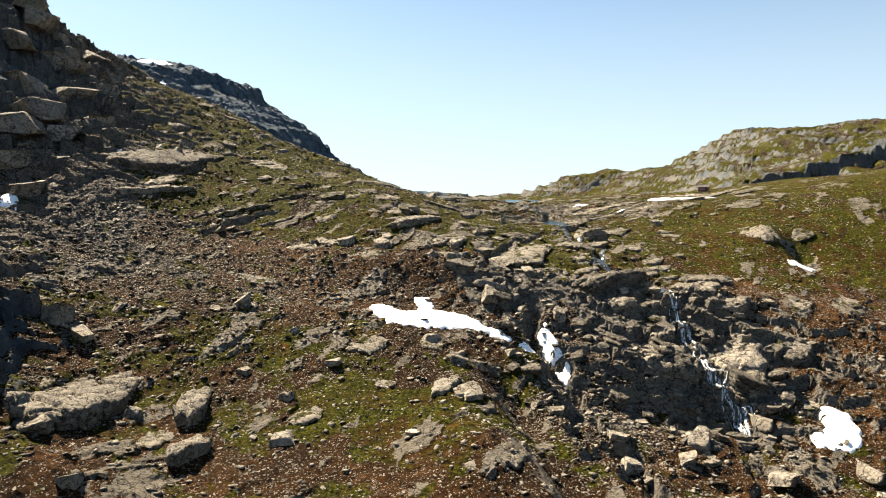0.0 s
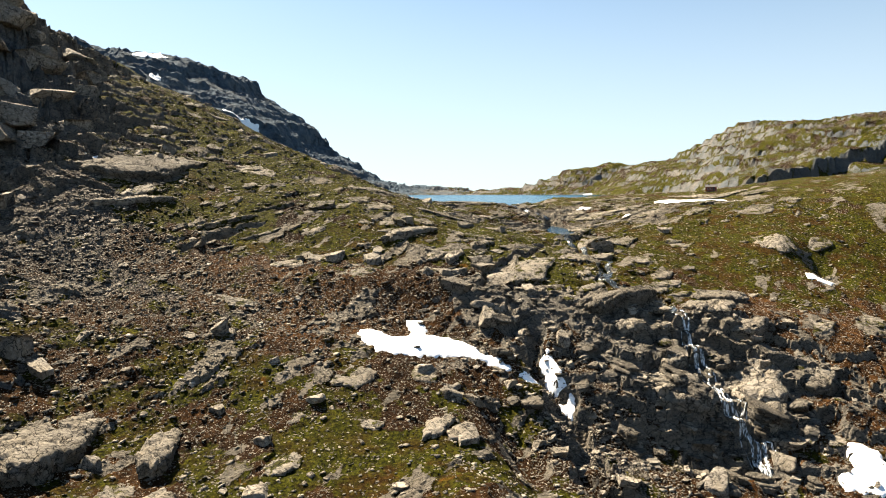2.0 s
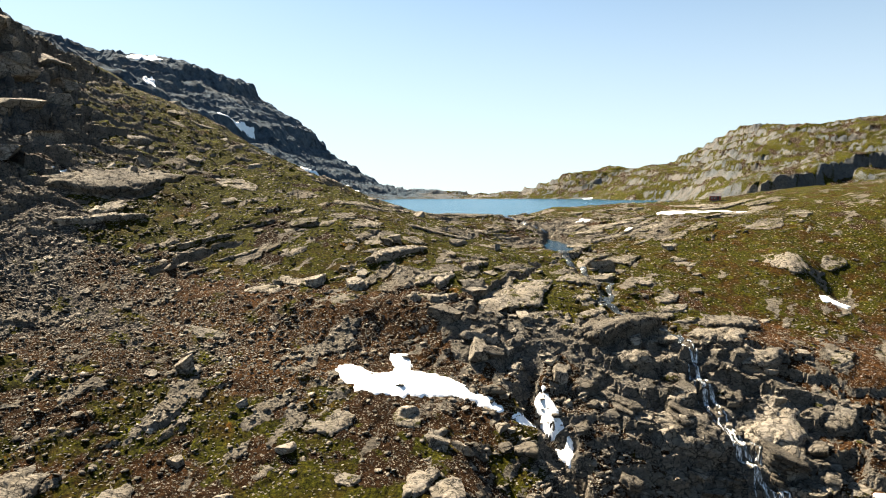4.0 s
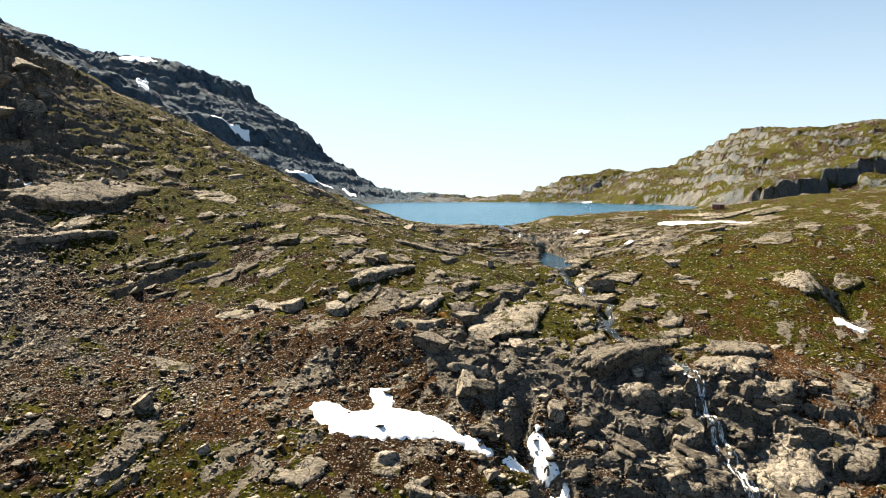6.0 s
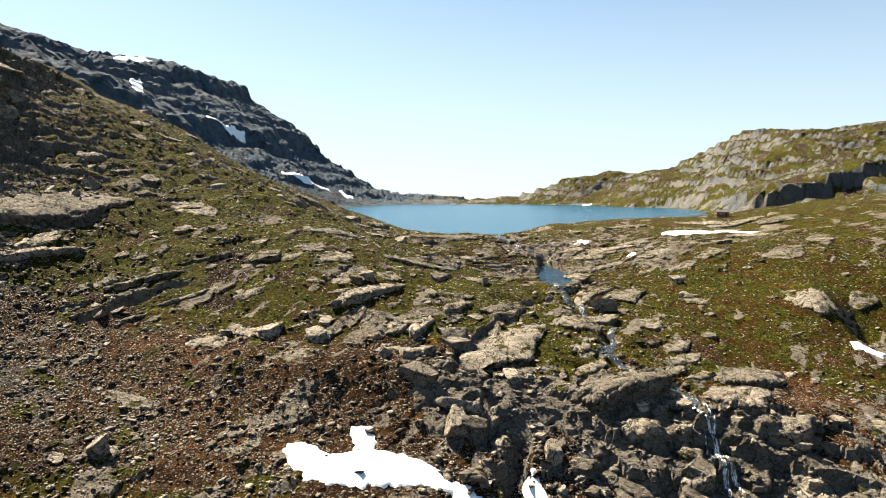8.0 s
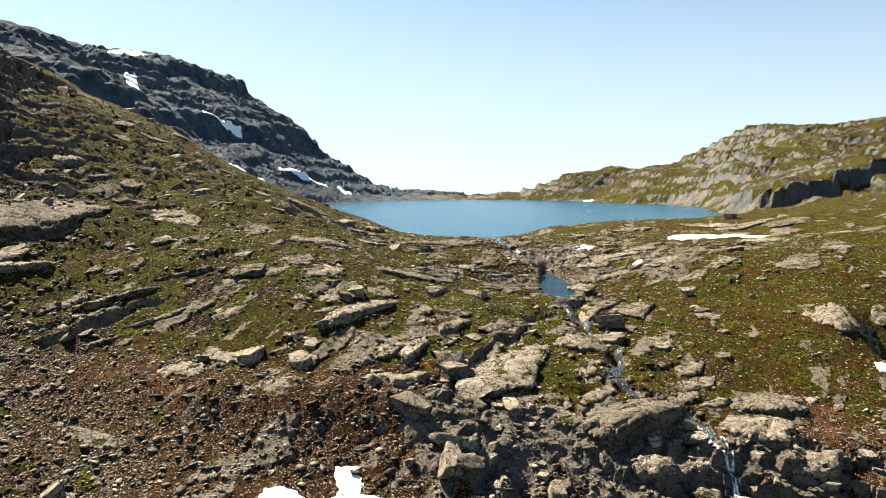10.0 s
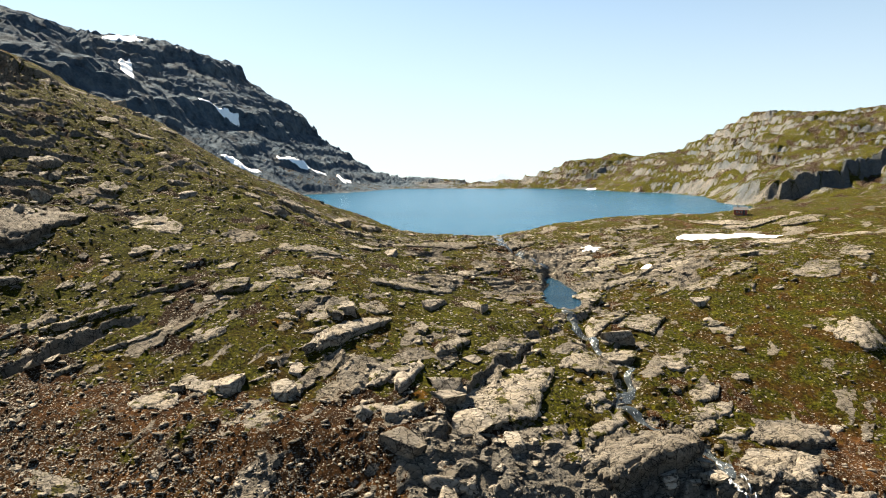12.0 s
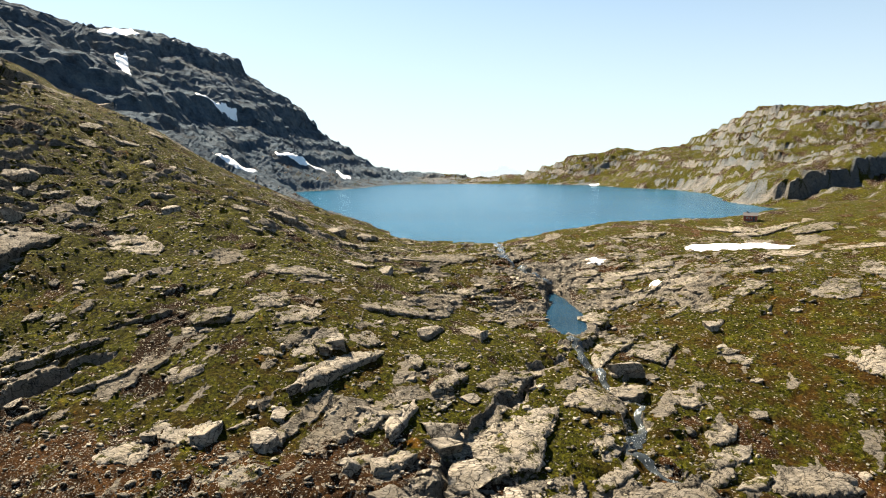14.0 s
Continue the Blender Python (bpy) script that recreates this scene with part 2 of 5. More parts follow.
    gully = ridged((0.6 * x + 0.8 * y) * 1.0, (0.8 * x - 0.6 * y) * 0.3, 34, 4, 53)
    chip, chip_gap, chip_lean = cells((x + 0.5 * y) / 17, (y - 0.3 * x) / 11 + z / 14, 59)
    z += mountain * (0.42 * tread + 1.2 * ridged(x, y, 70, 4, 52) + 1.6 * gully + 1.5 * ridged(0.6 * x + 0.8 * y, 0.2 * (0.8 * x - 0.6 * y), 12, 2, 54) + 1.0 * (crag - 0.5) + 0.8 * crag_lean + 2.6 * (chip - 0.5) + 2.3 * chip_lean - 2 + 0.8 * fbm(x, y, 14, 3, 59))
    c3, g3, l3 = cells(wx / 20, wy / 14, 49)
    hills = far * smooth(4, 40, shore) * smooth(-20, 60, x)
    band = (z + 0.06 * x) / 9 + 0.6 * fbm(x, y, 70, 4, 55)
    tread = (smooth(0.3, 0.7, band - np.floor(band)) - (band - np.floor(band))) * 9
    z += hills * (0.85 * tread + 1.3 * ridged(x, y, 46, 5, 56) + 0.8 * (crag - 0.5) + 0.7 * crag_lean - 1 + 1.2 * fbm(x, y, 14, 3, 60) + 0.8 * (c3 - 0.5) + 0.7 * l3 - 0.5 * np.exp(-g3 * 8) + 0.9 * (chip - 0.5) + 0.9 * chip_lean)
    # the dark step along the foot of the hill across the water
    foot = ((x - 205) * -80 + (y - 515) * 215) / 229 + 6 * fbm(x, y, 30, 3, 57)
    z += 12 * smooth(-2, 3, foot) * (1 - smooth(20, 90, foot)) * smooth(196, 212, x) * far
    rocky = np.maximum(rocky, hills * 0.35)
    # sheets of bare bedrock breaking through the cover
    plenty = np.clip(0.25 + 0.5 * blob(x, y, 42, 282, 60, 40) + 0.35 * np.clip(falls, 0, 1) + 0.35 * blob(x, y, 10, 185, 40, 22) + 0.25 * fbm(x, y, 40, 2, 66) - 0.3 * meadow - 0.3 * blob(x, y, -70, 245, 60, 50), 0.03, 0.75)
    ground_z = before + (z - before) * ledge
    for long, wide, lift, rise, seed, part in ((17, 8.0, 0.15, 0.6, 301, 0.30), (9, 4.2, 0.10, 0.45, 321, 0.30), (4.2, 2.3, 0.06, 0.32, 341, 0.30)):
        up, who = sheets(x, y, long, wide, lift, rise, plenty * part, seed)
        up = up + 0.22 * fbm(x, y, 2.4, 2, seed + 40) * lift
        bare = (up > 0.02) & (far < 0.02)
        z = np.where(bare, np.maximum(z, ground_z + up), z)
        slab = np.where(bare, 1.0, slab * 0.85)
    # water courses
    for path, depth, wide in ((STREAM, 1.5, 2.8), (CRACK, 2.7, 1.4), (RAVINE, 3.4, 3.8), (TRENCH, 3.6, 1.5)):
        d, t = along(x + 2.4 * fbm(x, y, 9, 3, 64), y + 2.4 * fbm(x, y, 9, 3, 65), path)
        z += 0.3 * ridged(x, y, 3.2, 3, 67) * np.exp(-(d / (2.2 * wide)) ** 2) * (0.3 if path in (STREAM, RAVINE) else 1.0)
        z -= depth * (0.75 + 0.9 * perlin(x / 5, y / 5, 62)) * np.exp(-(d / (wide * (0.8 + 0.7 * perlin(x / 4, y / 4, 61)))) ** 4) * smooth(0, 0.06, t) * (1 - smooth(0.94, 1, t) * 0.7)
    pond = blob(x, y, 38, 227, 4.4, 12, -4) + 0.8 * blob(x, y, 39.8, 247, 2.6, 13, 3)
    pond = pond * (1 + 0.4 * fbm(x, y, 6, 3, 63))
    z = np.where(pond > 0.04, z + (np.maximum(z, 11.1) - z) * smooth(0.04, 0.12, pond), z)
    z = z * (1 - smooth(0.25, 0.5, pond)) + 10.2 * smooth(0.25, 0.5, pond)
    # lake bed and shore
    bank = smooth(0, 16, shore)
    edge = np.where(shore > 0, LAKE + 0.15 + (z - LAKE - 0.15) * bank, LAKE - 0.4 + 0.25 * np.maximum(shore, -30))
    z = np.where(y > 300, edge, z)
    # rough ground
    fine = fbm(x, y, 3.0, 3, 81, 0.75)
    z += np.where((shore < 1) & (y > 300), 0, 0.26 * fine * (1 - 0.45 * rocky * (1 - far)) * (1 - 0.65 * slab * (1 - far)) * (1 + far))
    return z, rocky, shore, slab * (1 - far)


def steps(lo, hi, start, end, fine, grow, coarse, left, right):
    """Grid lines: fine between lo and hi, growing to a coarse step that holds out to left and right, then ever wider out to start and end."""
    mid = list(np.arange(lo, hi + fine / 2, fine))
    for edge, hold, sign, bag in ((start, left, -1, []), (end, right, 1, [])):
        p, g = (lo, fine) if sign < 0 else (mid[-1], fine)
        while (edge - p) * sign > 0:
            past = (p - hold) * sign > 0
            g = g * (1.09 if past else 1 + grow)
            g = g if past else min(g, coarse)
            p += sign * g
            bag.append(p)
        mid = bag[::-1] + mid if sign < 0 else mid + bag
    return np.array(mid)


GX = steps(-148, 118, -4500, 4500, 0.5, 0.05, 3.2, -430, 520)
GY = steps(85, 280, -1500, 4800, 0.55, 0.05, 3.7, 60, 1015)
X, Y = np.meshgrid(GX, GY)
Z, ROCKY, SHORE_D, SLAB = land(X.ravel(), Y.ravel())
Z = np.maximum(Z, -420).reshape(X.shape)
ROCKY, SHORE_D, SLAB = ROCKY.reshape(X.shape), SHORE_D.reshape(X.shape), SLAB.reshape(X.shape)


def height(x, y):
    """Ground height at places, from the sheet itself."""
    x, y = np.atleast_1d(np.asarray(x, float)), np.atleast_1d(np.asarray(y, float))
    i, j = np.clip(np.searchsorted(GX, x) - 1, 0, len(GX) - 2), np.clip(np.searchsorted(GY, y) - 1, 0, len(GY) - 2)
    a, b = (x - GX[i]) / (GX[i + 1] - GX[i]), (y - GY[j]) / (GY[j + 1] - GY[j])
    return (Z[j, i] * (1 - a) + Z[j, i + 1] * a) * (1 - b) + (Z[j + 1, i] * (1 - a) + Z[j + 1, i + 1] * a) * b


def blurred(a, reach):
    """A grid smoothed by a running mean along both ways, twice."""
    for _ in range(2):
        for axis in (0, 1):
            pad = [(reach + 1, reach) if k == axis else (0, 0) for k in (0, 1)]
            c = np.cumsum(np.pad(a, pad, mode="edge"), axis=axis)
            n = a.shape[axis]
            a = (np.take(c, np.arange(n) + 2 * reach + 1, axis) - np.take(c, np.arange(n), axis)) / (2 * reach + 1)
    return a


SOFT_Z = blurred(Z, 4)


def soft_height(x, y):
    """Height of the smoothed ground."""
    i, j = np.clip(np.searchsorted(GX, x) - 1, 0, len(GX) - 2), np.clip(np.searchsorted(GY, y) - 1, 0, len(GY) - 2)
    a, b = (x - GX[i]) / (GX[i + 1] - GX[i]), (y - GY[j]) / (GY[j + 1] - GY[j])
    return (SOFT_Z[j, i] * (1 - a) + SOFT_Z[j, i + 1] * a) * (1 - b) + (SOFT_Z[j + 1, i] * (1 - a) + SOFT_Z[j + 1, i + 1] * a) * b


def array_mesh(name, verts, faces):
    """A mesh from arrays: verts n x 3, faces m x 3 or m x 4."""
    me = bpy.data.meshes.new(name)
    k = faces.shape[1]
    me.vertices.add(len(verts))
    me.vertices.foreach_set("co", np.ascontiguousarray(verts, np.float32).ravel())
    me.loops.add(faces.size)
    me.loops.foreach_set("vertex_index", np.ascontiguousarray(faces, np.int32).ravel())
    me.polygons.add(len(faces))
    me.polygons.foreach_set("loop_start", np.arange(0, faces.size, k, dtype=np.int32))
    me.update(calc_edges=True)
    return me


def grid_faces(rows, cols):
    n = np.arange(rows * cols).reshape(rows, cols)
    return np.stack([n[:-1, :-1], n[:-1, 1:], n[1:, 1:], n[1:, :-1]], -1).reshape(-1, 4)


# ---- what covers the ground ----
steep = np.hypot(np.gradient(Z, GX, axis=1), np.gradient(Z, GY, axis=0))
patchy = fbm(X.ravel(), Y.ravel(), 11, 4, 91).reshape(X.shape)
wide = fbm(X.ravel(), Y.ravel(), 34, 3, 95).reshape(X.shape)
farther = smooth(330, 420, Y)
green = (0.85 * smooth(150, 178, Y + 0.12 * X) * (1 - 0.35 * blob(X, Y, 42, 250, 18, 45)) + 0.9 * blob(X, Y, 85, 205, 38, 32)
         + 1.1 * blob(X, Y, -6, 108, 20, 14) + 0.8 * blob(X, Y, -44, 128, 12, 20) + 1.4 * blob(X, Y, 29, 171, 6, 15, -10) + 0.8 * blob(X, Y, -88, 138, 14, 14) - 1.3 * blob(X, Y, 88, 160, 26, 24) - 0.8 * blob(X, Y, -91, 180, 11, 34, -8) - 0.4 * blob(X, Y, -15, 150, 40, 12))
green = green * (1 - farther) + farther * (0.62 - 0.36 * smooth(60, -60, X))
green = np.clip(green + 0.16 + 0.75 * patchy + 0.45 * fbm(X.ravel(), Y.ravel(), 4.5, 3, 92).reshape(X.shape) * (1 - farther) + 0.3 * wide - 0.55 * ROCKY, 0, 1)
scree = np.clip(0.75 * blob(X, Y, -85, 170, 26, 45, -15) + 0.9 * blob(X, Y, -91, 180, 11, 34, -8) + 0.6 * blob(X, Y, -45, 140, 45, 28) + 0.8 * blob(X, Y, 28, 125, 14, 22)
                + 0.8 * blob(X, Y, 45, 245, 22, 30) + 0.4 * patchy + 0.1, 0, 1) * (1 - 0.6 * farther)
stone = np.clip(smooth(0.8, 1.4, steep) * (1 - 0.5 * farther) + smooth(0.45, 0.9, ROCKY + 0.35 * patchy) + 0.68 * smooth(0.45, 0.8, SLAB + 0.2 * patchy)
                + 0.52 * farther * smooth(0.02, 0.62, fbm(X.ravel(), Y.ravel() + 2.5 * Z.ravel(), 26, 6, 98, 0.75).reshape(X.shape) + 0.5 * smooth(0.35, 0.8, steep))
                + 0.3 * farther * smooth(10, 2, SHORE_D) + 0.5 * farther * blob(X, Y, 0, 930, 110, 60) - 0.9 * blob(X, Y, 29, 171, 6, 14, -10) + 0.7 * farther * smooth(20, -80, X) * (0.55 + 0.45 * smooth(0.35, 0.8, steep)) - 0.75 * blob(X, Y, 22, 146, 16, 18) * smooth(-0.25, 0.15, patchy), 0, 1)
rust = np.clip(1.4 * blob(X, Y, 90, 162, 30, 30) + 0.7 * blob(X, Y, 92, 200, 30, 32) + 0.9 * blob(X, Y, 2, 97, 15, 9) + 0.5 * blob(X, Y, -20, 150, 40, 20) + 0.6 * wide + 0.34 + 0.22 * smooth(20, 70, X) - 0.45 * blob(X, Y, -55, 235, 60, 50), 0, 1) * (1 - 0.8 * farther)
cover = np.stack([green, scree, stone, rust], -1)
# shade and haze painted into far and left-hand rock; wet rock at the falls
shade_haze_wet = np.clip(farther * (0.42 + 0.58 * smooth(60, -60, X)) * smooth(-4, 5, SHORE_D) + 0.55 * blob(X, Y, -130, 205, 30, 50) + 1.1 * blob(X, Y, -74, 106, 9, 18) + 0.15 * blob(X, Y, 55, 135, 17, 15) + 0.15 * blob(X, Y, 20, 148, 16, 14) + 0.35 * wide * farther, 0, 1)


# ---- materials ----
def material(name):
    m = bpy.data.materials.new(name)
    m.use_nodes = True
    t = m.node_tree
    return m, t, t.nodes["Principled BSDF"]


def node(t, kind, **inputs):
    n = t.nodes.new(kind)
    for key, value in inputs.items():
        n.inputs[key.replace("_", " ")].default_value = value
    return n


def noise_tex(t, where, scale, detail=6.0, rough=0.6, distortion=0.0):
    n = node(t, "ShaderNodeTexNoise", Scale=scale, Detail=detail, Roughness=rough, Distortion=distortion)
    t.links.new(where, n.inputs["Vector"])
    return n.outputs["Fac"]


def ramp(t, value, *stops):
    n = t.nodes.new("ShaderNodeValToRGB")
    e = n.color_ramp.elements
    while len(e) < len(stops):
        e.new(0.5)
    for el, (p, c) in zip(e, stops):
        el.position, el.color = p, (*c, 1) if len(c) == 3 else c
    t.links.new(value, n.inputs["Fac"])
    return n.outputs["Color"]


def grey(v):
    return (v, v, v)


def mixed(t, fac, a, b):
    n = t.nodes.new("ShaderNodeMix")
    n.data_type = "RGBA"
    for socket, v in ((n.inputs["Factor"], fac), (n.inputs["A"], a), (n.inputs["B"], b)):
        if hasattr(v, "is_linked"):
            t.links.new(v, socket)
        else:
            socket.default_value = v
    return n.outputs["Result"]


def calc(t, op, a, b, c=None):
    n = t.nodes.new("ShaderNodeMath")
    n.operation = op
    for i, v in enumerate((a, b, c)):
        if v is None:
            continue
        if hasattr(v, "is_linked"):
            t.links.new(v, n.inputs[i])
        else:
            n.inputs[i].default_value = v
    return n.outputs[0]


def bumped(t, shader, value, strength, distance):
    n = node(t, "ShaderNodeBump", Strength=strength, Distance=distance)
    t.links.new(value, n.inputs["Height"])
    t.links.new(n.outputs[0], shader.inputs["Normal"])


def rock_colour(t, where, pale=1.0):
    """Weathered gneiss: mottled, streaked, with pale and black lichen and dark cracks."""
    big = noise_tex(t, where, 0.3, 5)
    drawn = t.nodes.new("ShaderNodeMapping")
    drawn.inputs["Rotation"].default_value = (0.0, 0.0, radians(38))
    drawn.inputs["Scale"].default_value = (0.6, 1.7, 1.0)
    t.links.new(where, drawn.inputs["Vector"])
    small = noise_tex(t, drawn.outputs[0], 1.9, 9, 0.70, 0.5)
    base = ramp(t, small, (0.29, (0.020 * pale, 0.018 * pale, 0.015 * pale)), (0.40, (0.078 * pale, 0.069 * pale, 0.056 * pale)), (0.54, (0.132 * pale, 0.117 * pale, 0.096 * pale)),
                (0.72, (0.225 * pale, 0.200 * pale, 0.166 * pale)))
    warm = mixed(t, ramp(t, big, (0.42, grey(0.0)), (0.62, grey(0.5))), base, (0.135 * pale, 0.113 * pale, 0.082 * pale, 1))
    shaken = t.nodes.new("ShaderNodeVectorMath")
    shaken.operation = "MULTIPLY_ADD"
    n = node(t, "ShaderNodeTexNoise", Scale=0.6, Detail=4.0)
    t.links.new(where, n.inputs["Vector"])
    t.links.new(n.outputs["Color"], shaken.inputs[0])
    shaken.inputs[1].default_value = (3.4, 3.4, 3.4)
    t.links.new(where, shaken.inputs[2])
    crack = node(t, "ShaderNodeTexVoronoi", Scale=0.3)
    crack.feature = "DISTANCE_TO_EDGE"
    t.links.new(shaken.outputs[0], crack.inputs["Vector"])
    line = ramp(t, crack.outputs["Distance"], (0.0, grey(1.0)), (0.034, grey(0.0)))
    turned = t.nodes.new("ShaderNodeMapping")
    turned.inputs["Rotation"].default_value = (0.0, 0.0, radians(38))
    turned.inputs["Scale"].default_value = (0.35, 1.3, 0.9)
    t.links.new(shaken.outputs[0], turned.inputs["Vector"])
    joint = node(t, "ShaderNodeTexVoronoi", Scale=0.8)
    joint.feature = "DISTANCE_TO_EDGE"
    t.links.new(turned.outputs[0], joint.inputs["Vector"])
    line = calc(t, "MAXIMUM", line, ramp(t, joint.outputs["Distance"], (0.0, grey(0.8)), (0.045, grey(0.0))))
    dark = mixed(t, line, warm, (0.010, 0.009, 0.008, 1))
    relief = calc(t, "SUBTRACT", small, calc(t, "MULTIPLY", line, 0.6))
    broad = ramp(t, noise_tex(t, where, 0.07, 9, 0.72), (0.34, grey(0.55)), (0.5, grey(0.92)), (0.66, grey(1.12)))
    shade = t.nodes.new("ShaderNodeVectorMath")
    shade.operation = "MULTIPLY"
    t.links.new(dark, shade.inputs[0])
    t.links.new(broad, shade.inputs[1])
    return shade.outputs[0], relief


def ground_material():
    m, t, sh = material("mountain_ground")
    where = t.nodes.new("ShaderNodeNewGeometry").outputs["Position"]
    at = t.nodes.new("ShaderNodeAttribute")
    at.attribute_name = "cover"
    parts = t.nodes.new("ShaderNodeSeparateColor")
    t.links.new(at.outputs["Color"], parts.inputs[0])
    g, s, r, rust = parts.outputs[0], parts.outputs[1], parts.outputs[2], at.outputs["Alpha"]
    fine = noise_tex(t, where, 1.1, 8, 0.65)
    mid = noise_tex(t, where, 0.22, 5)
    tiny = noise_tex(t, where, 5.5, 6, 0.7)
    rock, grain = rock_colour(t, where, 1.36)
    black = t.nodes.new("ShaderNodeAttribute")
    black.attribute_name = "shade_haze_wet"
    # blue haze and shade of the far rock, mixed unevenly into its base colour
    uneven = ramp(t, noise_tex(t, where, 0.16, 8, 0.7), (0.35, grey(0.8)), (0.6, grey(1.0)))
    rock = mixed(t, calc(t, "MULTIPLY", black.outputs["Fac"], uneven), rock, ramp(t, noise_tex(t, where, 0.11, 9, 0.75), (0.36, (0.022, 0.034, 0.047)), (0.5, (0.058, 0.084, 0.110)), (0.66, (0.105, 0.135, 0.160))))
    soil = ramp(t, tiny, (0.35, (0.0022, 0.0012, 0.0006)), (0.5, (0.0125, 0.0060, 0.0024)), (0.68, (0.046, 0.024, 0.011)))
    red = ramp(t, fine, (0.34, (0.012, 0.006, 0.0025)), (0.5, (0.068, 0.029, 0.008)), (0.68, (0.14, 0.066, 0.020)))
    soil = mixed(t, calc(t, "MULTIPLY", rust, ramp(t, mid, (0.35, grey(0.1)), (0.65, grey(0.9)))), soil, red)

    jumble = node(t, "ShaderNodeTexNoise", Scale=2.4, Detail=3.0)
    t.links.new(where, jumble.inputs["Vector"])

    def gravel_on(under, scale, share):
        """Small stones: each cell of a Voronoi pattern is a stone of its own tone, or bare ground."""
        cell = node(t, "ShaderNodeTexVoronoi", Scale=scale, Randomness=1.0)
        cell.distance = "CHEBYCHEV"
        bent = t.nodes.new("ShaderNodeVectorMath")
        bent.operation, bent.inputs[1].default_value = "MULTIPLY_ADD", (1.6 / scale,) * 3
        t.links.new(jumble.outputs["Color"], bent.inputs[0])
        t.links.new(where, bent.inputs[2])
        t.links.new(bent.outputs[0], cell.inputs["Vector"])
        tone = t.nodes.new("ShaderNodeSeparateColor")
        t.links.new(cell.outputs["Color"], tone.inputs[0])
        chips = ramp(t, tone.outputs[0], (0.0, (0.028, 0.024, 0.019)), (0.45, (0.10, 0.088, 0.070)), (1.0, (0.34, 0.30, 0.245)))
        size = calc(t, "MULTIPLY_ADD", tone.outputs[1], 0.34, 0.14)
        there = calc(t, "LESS_THAN", tone.outputs[2], share)
        body = calc(t, "MULTIPLY", there, calc(t, "LESS_THAN", cell.outputs["Distance"], size))
        return mixed(t, body, under, chips), body
    soil = mixed(t, ramp(t, s, (0.75, grey(0.0)), (1.0, grey(0.8))), soil, ramp(t, tiny, (0.36, (0.014, 0.013, 0.012)), (0.52, (0.075, 0.069, 0.063)), (0.70, (0.19, 0.177, 0.162))))
    few, bump_few = gravel_on(soil, 2.3, 0.24)
    soil, _ = gravel_on(few, 4.8, 0.36)
    gravel, _ = gravel_on(soil, 3.3, calc(t, "MULTIPLY_ADD", s, 0.5, 0.3))
    clump = noise_tex(t, where, 1.7, 9, 0.75, 0.4)
    moss = ramp(t, clump, (0.38, (0.003, 0.003, 0.0006)), (0.46, (0.018, 0.018, 0.0018)), (0.57, (0.050, 0.0505, 0.0040)), (0.71, (0.140, 0.120, 0.0115)))
    dry = mixed(t, calc(t, "MULTIPLY", ramp(t, mid, (0.45, grey(0)), (0.60, grey(0.85))), calc(t, "MULTIPLY_ADD", rust, 0.95, 0.15)), moss, ramp(t, clump, (0.36, (0.008, 0.004, 0.0011)), (0.52, (0.036, 0.0175, 0.0034)), (0.7, (0.086, 0.046, 0.0095))))
    lush = ramp(t, noise_tex(t, where, 0.19, 5, 0.6), (0.60, grey(0)), (0.70, grey(0.6)))
    dry = mixed(t, lush, dry, ramp(t, clump, (0.36, (0.022, 0.022, 0.002)), (0.55, (0.115, 0.112, 0.006)), (0.72, (0.21, 0.19, 0.010))))
    ochre = ramp(t, noise_tex(t, where, 0.27, 5, 0.65, 0.5), (0.63, grey(0)), (0.70, grey(0.8)))
    dry = mixed(t, ochre, dry, ramp(t, clump, (0.36, (0.03, 0.012, 0.002)), (0.55, (0.12, 0.052, 0.007)), (0.72, (0.20, 0.10, 0.016))))

    def edge(mask, noise, lo, hi):
        v = calc(t, "ADD", mask, calc(t, "MULTIPLY", calc(t, "SUBTRACT", noise, 0.5), 1.1))
        return ramp(t, v, (lo, grey(0)), (hi, grey(1)))
    colour = mixed(t, edge(s, tiny, 0.38, 0.56), soil, gravel)
    dry, _ = gravel_on(dry, 2.5, 0.13)
    colour = mixed(t, edge(g, fine, 0.36, 0.52), colour, dry)
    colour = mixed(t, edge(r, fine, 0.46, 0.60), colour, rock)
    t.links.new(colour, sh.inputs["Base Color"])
    sh.inputs["Roughness"].default_value = 0.92
    sh.inputs["Specular IOR Level"].default_value = 0.03
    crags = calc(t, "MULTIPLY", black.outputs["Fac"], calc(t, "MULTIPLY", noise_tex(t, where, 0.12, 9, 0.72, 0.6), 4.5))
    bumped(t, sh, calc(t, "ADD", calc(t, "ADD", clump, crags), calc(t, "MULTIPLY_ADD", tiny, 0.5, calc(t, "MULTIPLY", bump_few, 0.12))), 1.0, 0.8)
    return m


